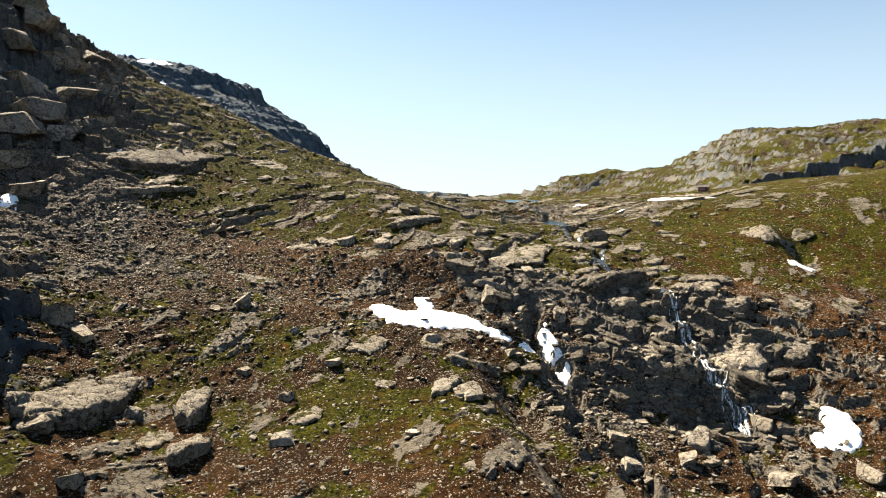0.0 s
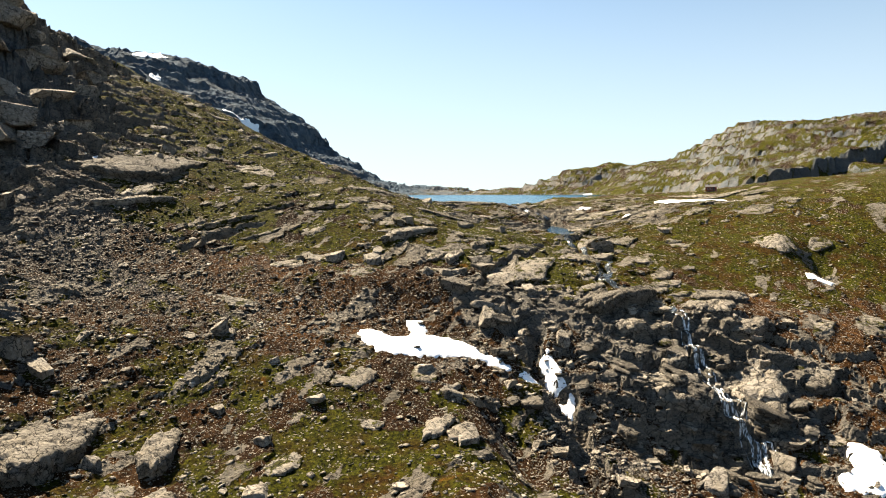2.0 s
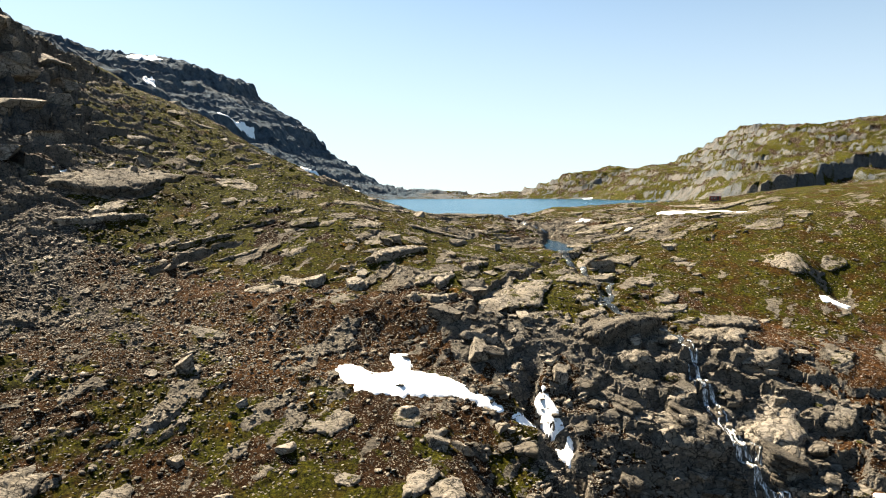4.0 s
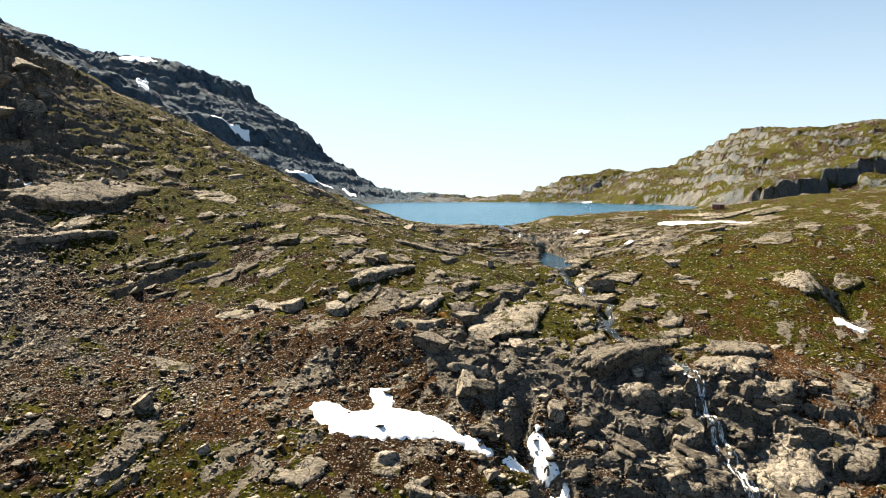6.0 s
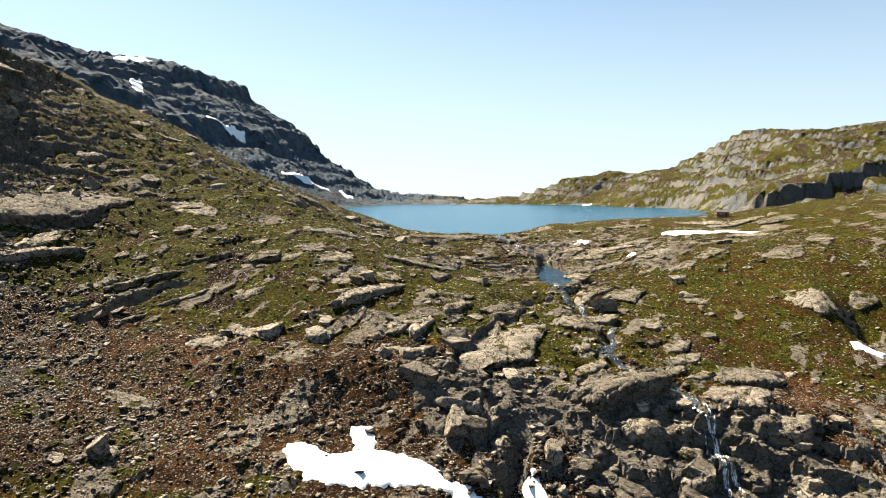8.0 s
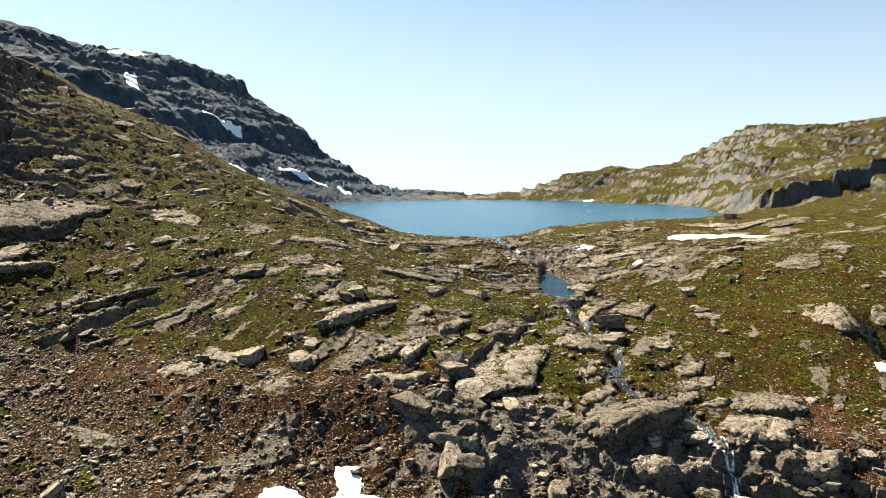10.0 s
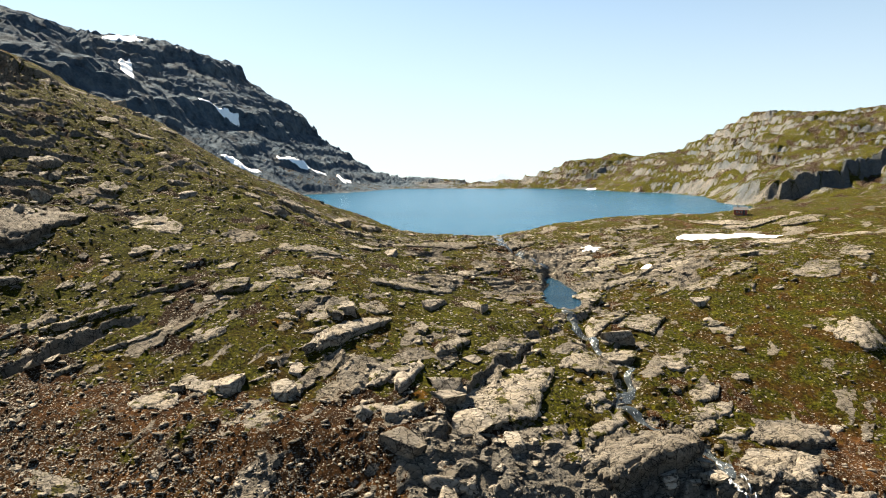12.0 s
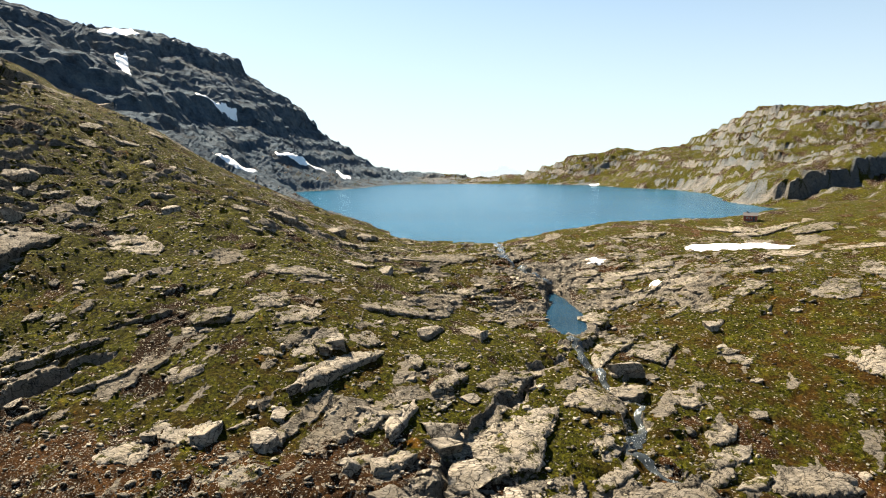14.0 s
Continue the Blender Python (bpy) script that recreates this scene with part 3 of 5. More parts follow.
def rock_material(name, pale, mossy=False):
    m, t, sh = material(name)
    where = t.nodes.new("ShaderNodeNewGeometry").outputs["Position"]
    rock, grain = rock_colour(t, where, pale)
    info = t.nodes.new("ShaderNodeObjectInfo")
    island = t.nodes.new("ShaderNodeNewGeometry").outputs["Random Per Island"]
    vary = calc(t, "ADD", calc(t, "MULTIPLY", info.outputs["Random"], 0.3), calc(t, "MULTIPLY", island, 0.5))
    tone = t.nodes.new("ShaderNodeVectorMath")
    tone.operation = "SCALE"
    t.links.new(rock, tone.inputs[0])
    t.links.new(calc(t, "MULTIPLY_ADD", vary, 1.0, 0.55), tone.inputs["Scale"])
    rock = tone.outputs[0]
    if mossy:
        tuft = noise_tex(t, where, 0.45, 8, 0.7)
        rock = mixed(t, ramp(t, tuft, (0.53, grey(0)), (0.58, grey(1))), rock, ramp(t, grain, (0.3, (0.008, 0.008, 0.0015)), (0.55, (0.045, 0.042, 0.005)), (0.75, (0.10, 0.085, 0.012))))
    t.links.new(rock, sh.inputs["Base Color"])
    sh.inputs["Roughness"].default_value = 0.88
    sh.inputs["Specular IOR Level"].default_value = 0.08
    bumped(t, sh, grain, 1.0, 0.4)
    return m


def snow_material():
    m, t, sh = material("old_snow")
    where = t.nodes.new("ShaderNodeNewGeometry").outputs["Position"]
    n = noise_tex(t, where, 1.2, 6)
    t.links.new(ramp(t, n, (0.3, (0.78, 0.79, 0.80)), (0.6, (0.90, 0.91, 0.92))), sh.inputs["Base Color"])
    sh.inputs["Roughness"].default_value = 0.7
    bumped(t, sh, n, 0.4, 0.2)
    return m


def water_material(name, deep, ripple, rough):
    m, t, sh = material(name)
    where = t.nodes.new("ShaderNodeNewGeometry").outputs["Position"]
    n = noise_tex(t, where, ripple, 5, 0.6)
    gust = t.nodes.new("ShaderNodeMapping")
    gust.inputs["Scale"].default_value = (0.012, 0.05, 1.0)
    t.links.new(where, gust.inputs["Vector"])
    big = noise_tex(t, gust.outputs[0], 1.0, 6, 0.65)
    t.links.new(ramp(t, big, (0.36, tuple(c * 0.74 for c in deep)), (0.62, tuple(c * 1.18 for c in deep))), sh.inputs["Base Color"])
    sh.inputs["Roughness"].default_value = rough
    sh.inputs["IOR"].default_value, sh.inputs["Specular IOR Level"].default_value = 1.33, 0.12
    bumped(t, sh, n, 0.8, 0.5)
    return m


def running_water(name, share):
    """Dark wet water broken by white foam; share: below it the noise is dark."""
    m, t, sh = material(name)
    drawn = t.nodes.new("ShaderNodeVectorMath")
    drawn.operation, drawn.inputs[1].default_value = "MULTIPLY", (2.6, 0.9, 0.45)
    t.links.new(t.nodes.new("ShaderNodeNewGeometry").outputs["Position"], drawn.inputs[0])
    n = noise_tex(t, drawn.outputs[0], 1.6, 7, 0.7)
    t.links.new(ramp(t, n, (share - 0.06, (0.03, 0.035, 0.035)), (share + 0.08, (0.75, 0.78, 0.80))), sh.inputs["Base Color"])
    t.links.new(ramp(t, n, (share - 0.06, grey(0.08)), (share + 0.08, grey(0.7))), sh.inputs["Roughness"])
    bumped(t, sh, n, 0.6, 0.2)
    return m


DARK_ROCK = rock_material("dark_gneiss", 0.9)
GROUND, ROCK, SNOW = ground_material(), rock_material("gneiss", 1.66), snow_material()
PALE_ROCK, SLAB_ROCK = rock_material("pale_gneiss", 2.2), rock_material("mossy_bedrock", 1.62, True)
LAKE_WATER = water_material("lake_water", (0.004, 0.047, 0.088), 0.35, 0.2)
POND_WATER = water_material("pond_water", (0.006, 0.025, 0.045), 1.2, 0.1)
LOOSE_STONE = rock_material("loose_stone", 2.0)
STREAM_WATER, FOAM = running_water("stream_water", 0.64), running_water("waterfall_foam", 0.51)

# ---- ground ----
ground_mesh = array_mesh("ground", np.stack([X.ravel(), Y.ravel(), Z.ravel()], -1), grid_faces(*X.shape))
layer = ground_mesh.attributes.new("cover", "FLOAT_COLOR", "POINT")
layer.data.foreach_set("color", cover.reshape(-1).astype(np.float32))
layer = ground_mesh.attributes.new("shade_haze_wet", "FLOAT", "POINT")
layer.data.foreach_set("value", shade_haze_wet.reshape(-1).astype(np.float32))
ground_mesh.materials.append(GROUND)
corner = stone[:-1, :-1].ravel()
ground_mesh.polygons.foreach_set("use_smooth", (corner < 0.3) & ((green > 0.75) | (farther > 0.3))[:-1, :-1].ravel())
ground = tagged(new("ground", ground_mesh), "mossy mountainside of grey rock, brown soil and scree", "ground", kind="structure")

# ---- water ----
wx_, wy_ = np.meshgrid(np.arange(-160, 270, 4.0), np.arange(300, 920, 4.0))
keep = inside(wx_.ravel(), wy_.ravel(), SHORE).reshape(wx_.shape) > -14
fq = grid_faces(*wx_.shape)
fq = fq[keep.ravel()[fq].all(1)]
lake_mesh = array_mesh("lake", np.stack([wx_.ravel(), wy_.ravel(), np.full(wx_.size, LAKE)], -1), fq)
lake_mesh.materials.append(LAKE_WATER)
tagged(new("lake", lake_mesh), "blue mountain lake with small wind ripples", "lake", kind="structure")

pond_x, pond_y = np.meshgrid(np.arange(26, 52, 0.5), np.arange(205, 272, 0.5))
keep = blob(pond_x, pond_y, 38, 227, 4.4, 12, -4) + 0.8 * blob(pond_x, pond_y, 39.8, 247, 2.6, 13, 3) > 0.12
fq = grid_faces(*pond_x.shape)
fq = fq[keep.ravel()[fq].all(1)]
pond_mesh = array_mesh("pond", np.stack([pond_x.ravel(), pond_y.ravel(), np.full(pond_x.size, 10.9)], -1), fq)
pond_mesh.materials.append(POND_WATER)
tagged(new("pond", pond_mesh), "shallow blue pond in the stream below the lake", "pond", kind="structure")


def ribbon(name, path, half, lift, mat, seed, spacing=0.5):
    """Running water laid down a course of (x, y), winding a little and varying in width."""
    pts = []
    for (ax, ay), (bx, by) in zip(path, path[1:]):
        n = max(1, int(math.hypot(bx - ax, by - ay) / spacing))
        pts += [(ax + (bx - ax) * i / n, ay + (by - ay) * i / n) for i in range(n)]
    pts = np.array(pts + [path[-1]])
    pts = pts + np.stack([1.3 * fbm(pts[:, 0], pts[:, 1], 7, 3, seed), 0.3 * fbm(pts[:, 0], pts[:, 1], 4, 2, seed + 3)], -1)
    way = np.gradient(pts, axis=0)
    way /= np.linalg.norm(way, axis=1)[:, None] + 1e-9
    side = np.stack([-way[:, 1], way[:, 0]], -1)
    w = half * (0.75 + 0.6 * fbm(pts[:, 0], pts[:, 1], 3, 2, seed + 7))
    rows = []
    for k in np.linspace(-1, 1, 7):
        q = pts + side * (k * w)[:, None]
        rows.append(np.column_stack([q, height(q[:, 0], q[:, 1]) + lift * (1 - 0.8 * k * k)]))
    v = np.stack(rows, 1)
    me = array_mesh(name, v.reshape(-1, 3), grid_faces(len(pts), 7))
    me.polygons.foreach_set("use_smooth", np.ones(len(me.polygons), bool))
    me.materials.append(mat)
    return new(name, me)


tagged(ribbon("stream", STREAM[:5], 1.5, 0.22, STREAM_WATER, 101), "clear stream running out of the lake between rock slabs", "stream", kind="structure")
tagged(ribbon("stream", STREAM[7:18], 1.1, 0.25, STREAM_WATER, 107), "narrow stream tumbling white over rock steps", "stream", kind="structure")
falls = tagged(new("waterfall"), "thin white waterfall over dark layered cliff", "waterfall")
falls.location = (53, 154, -6)
for k, (first, last, dx, spread, wide_) in enumerate(((17, 24, 0, 0.0, 0.42), (18, 24, -0.7, 0.10, 0.28), (17, 22, 1.1, 0.12, 0.32), (19, 24, 1.6, 0.32, 0.25), (20, 24, 0.6, 0.55, 0.30), (21, 24, -0.6, -0.5, 0.26))):
    strand = [(x + dx + spread * i, y + 0.2 * k) for i, (x, y) in enumerate(STREAM[first:last])]
    ob = ribbon("strand", strand, wide_, 0.22, FOAM, 120 + 9 * k, 0.3)
    ob.parent, ob.matrix_parent_inverse = falls, Matrix.Translation((-53, -154, 6))


# ---- snow ----
def snow_patch(label, outline, thick):
    """Old snow lying in a hollow: draped on the ground, domed, with a ragged melted rim."""
    a = np.array(outline, float)
    lo, hi = a.min(0) - 1, a.max(0) + 1
    cell = max(0.22, float((hi - lo).max()) / 110)
    gx, gy = np.meshgrid(np.arange(lo[0], hi[0], cell), np.arange(lo[1], hi[1], cell))
    d = inside(gx.ravel(), gy.ravel(), outline) + 2.2 * cell * fbm(gx.ravel(), gy.ravel(), 9 * cell, 3, 131)
    rough = height(gx.ravel(), gy.ravel())
    z = rough.reshape(gx.shape)
    for _ in range(10 if cell < 0.4 else 40):
        padded = np.pad(z, 1, mode="edge")
        z = (padded[:-2, 1:-1] + padded[2:, 1:-1] + padded[1:-1, :-2] + padded[1:-1, 2:] + z) / 5
    z = z.ravel()
    top = z + thick * (1 - np.exp(-np.maximum(d + cell, 0) / (2.0 * thick))) + 0.12 * thick * fbm(gx.ravel(), gy.ravel(), 12 * cell, 3, 135) - 0.02
    if cell > 0.4:
        top = np.maximum(top, rough + 0.3 * thick)
    top = np.where(d < 0, np.minimum(rough, z) - 0.4 * thick, top)
    f = grid_faces(*gx.shape)
    f = f[(d > -2.0 * cell)[f].all(1)]
    used = np.unique(f)
    back = np.zeros(gx.size, int)
    back[used] = np.arange(len(used))
    me = array_mesh("snow_patch", np.stack([gx.ravel(), gy.ravel(), top], -1)[used], back[f])
    me.polygons.foreach_set("use_smooth", np.ones(len(me.polygons), bool))
    me.materials.append(SNOW)
    return tagged(new("snow_patch", me), label, "snow", "old snow patches")


snow_patch("long white snow patch in a hollow of brown scree", [(-15.3, 141), (-12.9, 141.8), (-10.5, 141.2), (-8.8, 139.6), (-5.3, 140.9), (-6, 145), (-5.2, 147),
           (-3, 146.3), (-2.1, 142), (1.4, 141.3), (4.2, 140.7), (7.3, 139), (8.6, 137.7), (11.3, 137.2), (13.9, 135), (12.7, 134), (9, 135), (5.9, 135.8),
           (2.9, 135.6), (-3.1, 134.4), (-7, 133.9), (-11, 134.1), (-13.8, 136.6)], 0.55)
snow_patch("narrow white snow tongue in a dark ravine", [(19.8, 141), (21.6, 141.6), (23, 139), (24.4, 135.2), (22.4, 134.9), (20.6, 137.4)], 1.0)
snow_patch("small lump of white snow in a dark ravine", [(22.7, 133.7), (25, 134.2), (25.6, 131.8), (24.3, 130.3), (22.9, 131.8)], 1.0)
snow_patch("broken strip of thin snow among dark stones", [(15.2, 134.4), (17.6, 136.4), (19.7, 136.8), (17.8, 133.6), (16.3, 133)], 0.4)
snow_patch("rounded white snow patch below the cliff", [(72.6, 128.6), (75.7, 129), (78, 127.4), (78.2, 123.6), (76.5, 120.6), (73.5, 118.8), (70.8, 119.3), (67.8, 120), (68.3, 122.5), (71.5, 124.3),
           (72.2, 125.8)], 0.6)
snow_patch("small snow patch under a dark rock step", [(95, 186.2), (99.9, 188), (103.6, 187), (100.1, 183.4), (94.7, 183.9)], 0.5)
snow_patch("snow patch at the foot of grey crags", [(-104.2, 160.6), (-102.6, 161.4), (-99, 158.6), (-97.6, 155.2), (-101.2, 154.8)], 0.5)
snow_patch("dirty snow remnant among fallen stones", [(-95.5, 195), (-93, 198.4), (-90.8, 198), (-91.8, 192.4), (-94.3, 192.3)], 0.4)
snow_patch("long snow patch on the rocky lip beside the lake", [(88.5, 296.5), (95.6, 299.5), (108, 304), (120, 306), (126, 297), (114, 287), (104, 288), (97, 288.6), (90.3, 291)], 0.6)
snow_patch("small snow patch between pale rock slabs", [(53.8, 283.6), (57, 284), (59.6, 280.4), (57.2, 277.2), (53.4, 277)], 0.5)
snow_patch("tiny snow remnant on a rock slab", [(64.4, 252.2), (67.7, 254.5), (69, 252.2), (65.6, 248.4)], 0.4)
snow_patch("snow remnant at the far lake shore", [(175, 864), (186, 861), (184, 855), (175, 858)], 1.0)
snow_patch("steep snow streak at the foot of the dark mountain", [(-160, 750), (-150, 757), (-138, 764), (-127, 772), (-118, 788), (-115, 785), (-123, 768), (-136, 759), (-147, 751), (-157, 745)], 1.8)
snow_patch("diagonal snow streak on the dark mountain face", [(-242, 762), (-240, 770), (-231, 774), (-222, 787), (-212, 801), (-210, 796), (-219, 781), (-228, 769), (-237, 760)], 2.0)
snow_patch("broad snowfield below the mountain crest", [(-360, 815), (-367, 845), (-375, 872), (-362, 898), (-347, 884), (-339, 832), (-348, 815)], 2.0)
snow_patch("snow patch in a gully of the dark mountain", [(-321, 765), (-323, 793), (-313, 779), (-302, 754), (-290, 733), (-296, 728), (-306, 740)], 2.0)
snow_patch("thin snow streak above the scree by the lake", [(-134, 489), (-126, 495), (-116, 493), (-106, 497), (-107, 490), (-116, 484), (-126, 484)], 1.2)
snow_patch("small snow remnant just under the mountain crest", [(-330, 905), (-324, 925), (-314, 922), (-318, 907)], 1.6)
snow_patch("small snow remnant by the lake below the mountain", [(-110, 806), (-101, 846), (-96, 830), (-100, 794)], 1.6)


# ---- stones ----
def sphere_points(level):
    bm = bmesh.new()
    bmesh.ops.create_icosphere(bm, subdivisions=level, radius=1)
    bm.verts.ensure_lookup_table()
    v = np.array([w.co[:] for w in bm.verts])
    f = np.array([[w.index for w in q.verts] for q in bm.faces])
    bm.free()
    return v, f


SPHERES = {n: sphere_points(n) for n in (1, 2, 3, 4, 5)}


def angular(rng, level, boxy, cuts, rough):
    """An angular stone of unit size: a ball cut flat by tilted planes."""
    v, f = SPHERES[level]
    v = v.copy() * (1.6 if boxy else 1.25)
    planes = []
    if boxy:
        for axis in range(3):
            for sign in (-1, 1):
                n = rng.normal(0, 0.22, 3)
                n[axis] += sign
                planes.append((n / np.linalg.norm(n), rng.uniform(0.58, 0.8)))
    for _ in range(cuts):
        n = rng.normal(0, 1, 3)
        planes.append((n / np.linalg.norm(n), rng.uniform(0.7, 0.98)))
    for n, o in planes:
        v -= np.outer(np.maximum(v @ n - o, 0), n)
    if rough:
        a, b = v[:, 0] * 2.6 + rng.uniform(0, 99), v[:, 1] * 2.6 + 2.1 * v[:, 2]
        v *= (1 + rough * fbm(a, b, 1.0, 4, int(rng.integers(999)), 0.6))[:, None]
    return v / np.abs(v).max(0), f


def ground_frame(x, y, reach):
    """The lie of the ground about a place: a turn that lays things on the slope."""
    zx = float(height(x + reach, y)[0] - height(x - reach, y)[0]) / (2 * reach)
    zy = float(height(x, y + reach)[0] - height(x, y - reach)[0]) / (2 * reach)
    return Vector((-zx, -zy, 1)).normalized()


def jointed(rng, rings, rim, skirt, layers=1):
    """A sheet of rock of unit size: a flat cracked top with a broken outline, and walls that go down into the ground; or several such layers, each set back."""
    verts, faces, start = [], [], 0
    a = np.linspace(0, 2 * math.pi, rim, endpoint=False)
    for layer in range(layers):
        r = np.full(rim, 1.15)
        for k in range(7):
            phi = (k + rng.uniform(-0.45, 0.45)) * 2 * math.pi / 7
            o = rng.uniform(0.64, 1.0)
            c = np.cos(a - phi)
            r = np.where(c > 0.05, np.minimum(r, o / np.maximum(c, 0.05)), r)
        seed = int(rng.integers(9999))
        r = r * (1 + 0.05 * fbm(np.cos(a) * 4 + 50, np.sin(a) * 4 + 50, 1.0, 3, seed, 0.7))
        top = 1 - (layer + (rng.uniform(-0.3, 0.3) if layer else 0)) / layers
        shift = rng.normal(0, 0.20, 2) * (layer > 0)
        grow = 1 + rng.uniform(-0.1, 0.2) * (layer > 0)
        rows = []
        for k in range(rings + 1):
            f = (k + 0.25) / (rings + 0.25)
            px, py = r * np.cos(a) * f, r * np.sin(a) * f
            joint, gap, lean = cells(px * 1.5 + seed % 97, py * 1.5 + 0.4 * px, seed)
            pz = (0.16 * (joint - 0.5) + 0.20 * lean - 0.25 * np.exp(-gap * 9) + 0.10 * fbm(px, py, 0.35, 3, seed + 5)) - 0.12 * f ** 8
            rows.append(np.stack([px * grow + shift[0], py * grow + shift[1], pz * (1 if layers == 1 else 0.2) + top], -1))
        for f, down in ((1.02, 0.35), (0.93, 0.7), (0.97, 1.0)):
            px, py = r * np.cos(a) * f, r * np.sin(a) * f
            wob = 0.06 * fbm(px + down * 3, py, 0.3, 2, seed + 6)
            rows.append(np.stack([px * (1 + wob) * grow + shift[0], py * (1 + wob) * grow + shift[1], np.full(rim, top - down * (skirt if layers == 1 else skirt / layers * 1.6))], -1))
        rows = np.stack(rows)
        n = start + np.arange(len(rows) * rim).reshape(len(rows), rim)
        nxt = np.roll(n, -1, axis=1)
        quads = np.stack([n[:-1], n[1:], nxt[1:], nxt[:-1]], -1).reshape(-1, 4)
        faces.append(np.concatenate([quads[:, :3], quads[:, [0, 2, 3]]]))
        verts.append(rows.reshape(-1, 3))
        mid = rows[0].mean(0)[None]
        verts.append(mid)
        m = start + len(rows) * rim
        faces.append(np.stack([np.full(rim, m), n[0], nxt[0]], -1))
        start = m + 1
    return np.concatenate(verts), np.concatenate(faces)


def surroundings(x, y):
    i, j = min(np.searchsorted(GX, x), len(GX) - 1), min(np.searchsorted(GY, y), len(GY) - 1)
    if stone[j, i] > 0.6:
        return "bare grey bedrock"
    return "green moss" if green[j, i] > 0.45 else "grey scree" if scree[j, i] > 0.5 else "brown soil and gravel"


hero_rng = np.random.default_rng(5)


def boulder(x, y, w, h, turn=None):
    """A single fallen block, a third of it in the ground."""
    v, f = angular(hero_rng, 4, True, 5, 0.045)
    d = w * hero_rng.uniform(0.75, 1.0)
    v = v * np.array([w * 0.5, d * 0.5, h * 0.47])
    me = array_mesh("boulder", v, f)
    me.materials.append(ROCK)
    ob = new("boulder", me)
    h *= 0.9
    base = min(float(height(x + a, y + b)[0]) for a in (-w * .3, 0, w * .3) for b in (-d * .3, 0, d * .3))
    ob.matrix_world = Matrix.Translation((x, y, base + h * 0.14)) @ pose(0, 0, 0, *hero_rng.uniform(-12, 12, 2), hero_rng.uniform(0, 360) if turn is None else turn)
    return tagged(ob, "angular grey boulder lying on " + surroundings(x, y), "boulder", "boulders on the mountainside")


def slab(x, y, long, wide, turn, proud):
    """A back of bedrock lying with the slope: it rises out of the ground on the uphill side and breaks off in a jointed face on the downhill side."""
    wide, proud = 0.88 * wide, 0.78 * proud
    n, m = int(np.clip(long / 0.3, 10, 64)), int(np.clip(wide / 0.3, 8, 44))
    a, b = np.meshgrid(np.linspace(-1, 1, n), np.linspace(-1, 1, m))
    u, v = a * np.sqrt(1 - b * b / 2), b * np.sqrt(1 - a * a / 2)
    angle, rad = np.arctan2(v, u), np.hypot(u, v)
    seed = int(hero_rng.integers(9999))
    r = np.full(u.shape, 1.2)
    for k in range(8):
        c = np.cos(angle - (k + hero_rng.uniform(-0.4, 0.4)) * math.pi / 4)
        r = np.where(c > 0.05, np.minimum(r, hero_rng.uniform(0.78, 1.08) / np.maximum(c, 0.05)), r)
    r = r * (1 + 0.10 * fbm(np.cos(angle) * 2.5 + 50, np.sin(angle) * 2.5 + 50, 1.0, 4, seed, 0.7))
    pu, pv = u * r * long * 0.54, v * r * wide * 0.54
    c, s = math.cos(radians(turn)), math.sin(radians(turn))

    def settled(pu, pv, up):
        """World places of local ones, raised by up over the smooth ground, and kept out of the stream."""
        px, py = x + c * pu - s * pv, y + s * pu + c * pv
        away = smooth(0.7, 2.6, along(px, py, STREAM)[0])
        bare = (soft_height(px, py) + up) * away + (height(px, py) - 0.6) * (1 - away)
        return np.stack([px, py, bare], -1)

    face = np.array([0.62 * c - 0.78 * s, -0.62 * s - 0.78 * c])     # downhill and to the right, in the slab's own axes
    reach = math.hypot(face[0] * long, face[1] * wide) * 0.5
    out = (pu * face[0] + pv * face[1]) / reach
    lift = proud * (0.06 + 0.94 * smooth(-0.95, 0.75, out))
    wob = 0.25 * fbm(pu, pv, 2.5, 2, seed + 3)
    joint, gap, lean = cells((pu + wob) / (1.1 + 0.24 * long) + 9.3, (pv + wob + 0.25 * pu) / (0.8 + 0.27 * wide) + 5.1, seed)
    small, small_gap, small_lean = cells((pu - wob) / 1.3, (pv + wob - 0.3 * pu) / 0.8, seed + 5)
    depth = 0.2 + 0.22 * proud
    top = (lift * (1 + 0.35 * (joint - 0.5)) + 0.16 * proud * lean - depth * np.exp(-gap * 15) + 0.10 * (small - 0.5) + 0.08 * small_lean - 0.09 * np.exp(-small_gap * 12)
           + 0.10 * fbm(pu, pv, 1.6, 3, seed + 7) - (0.10 + 0.12 * proud) * (rad ** 9))
    verts = settled(pu.ravel(), pv.ravel(), top.ravel())
    grid = np.arange(n * m).reshape(m, n)
    rim = np.concatenate([grid[0, :-1], grid[:-1, -1], grid[-1, :0:-1], grid[:0:-1, 0]])
    faces, bag, above = [grid_faces(m, n)], [verts], rim
    for k, (grow, down) in enumerate(((1.03, 0.30), (0.97, 0.62), (0.99, 1.0))):
        ru, rv = pu.ravel()[rim] * grow, pv.ravel()[rim] * grow
        shake = 1 + 0.05 * perlin(ru * 1.4 + 3 * k, rv * 1.4, seed + 11)
        edge = settled(ru * shake, rv * shake, np.where(down == 1.0, -1.4, top.ravel()[rim] * (1 - down) - 0.2 * k))
        below = len(rim) * k + n * m + np.arange(len(rim))
        faces.append(np.stack([above, below, np.roll(below, -1), np.roll(above, -1)], -1))
        bag.append(edge)
        above = below
    verts = np.concatenate(bag)
    z0 = float(soft_height(np.array([x]), np.array([y]))[0])
    me = array_mesh("rock_slab", verts - np.array([x, y, z0]), np.concatenate(faces))
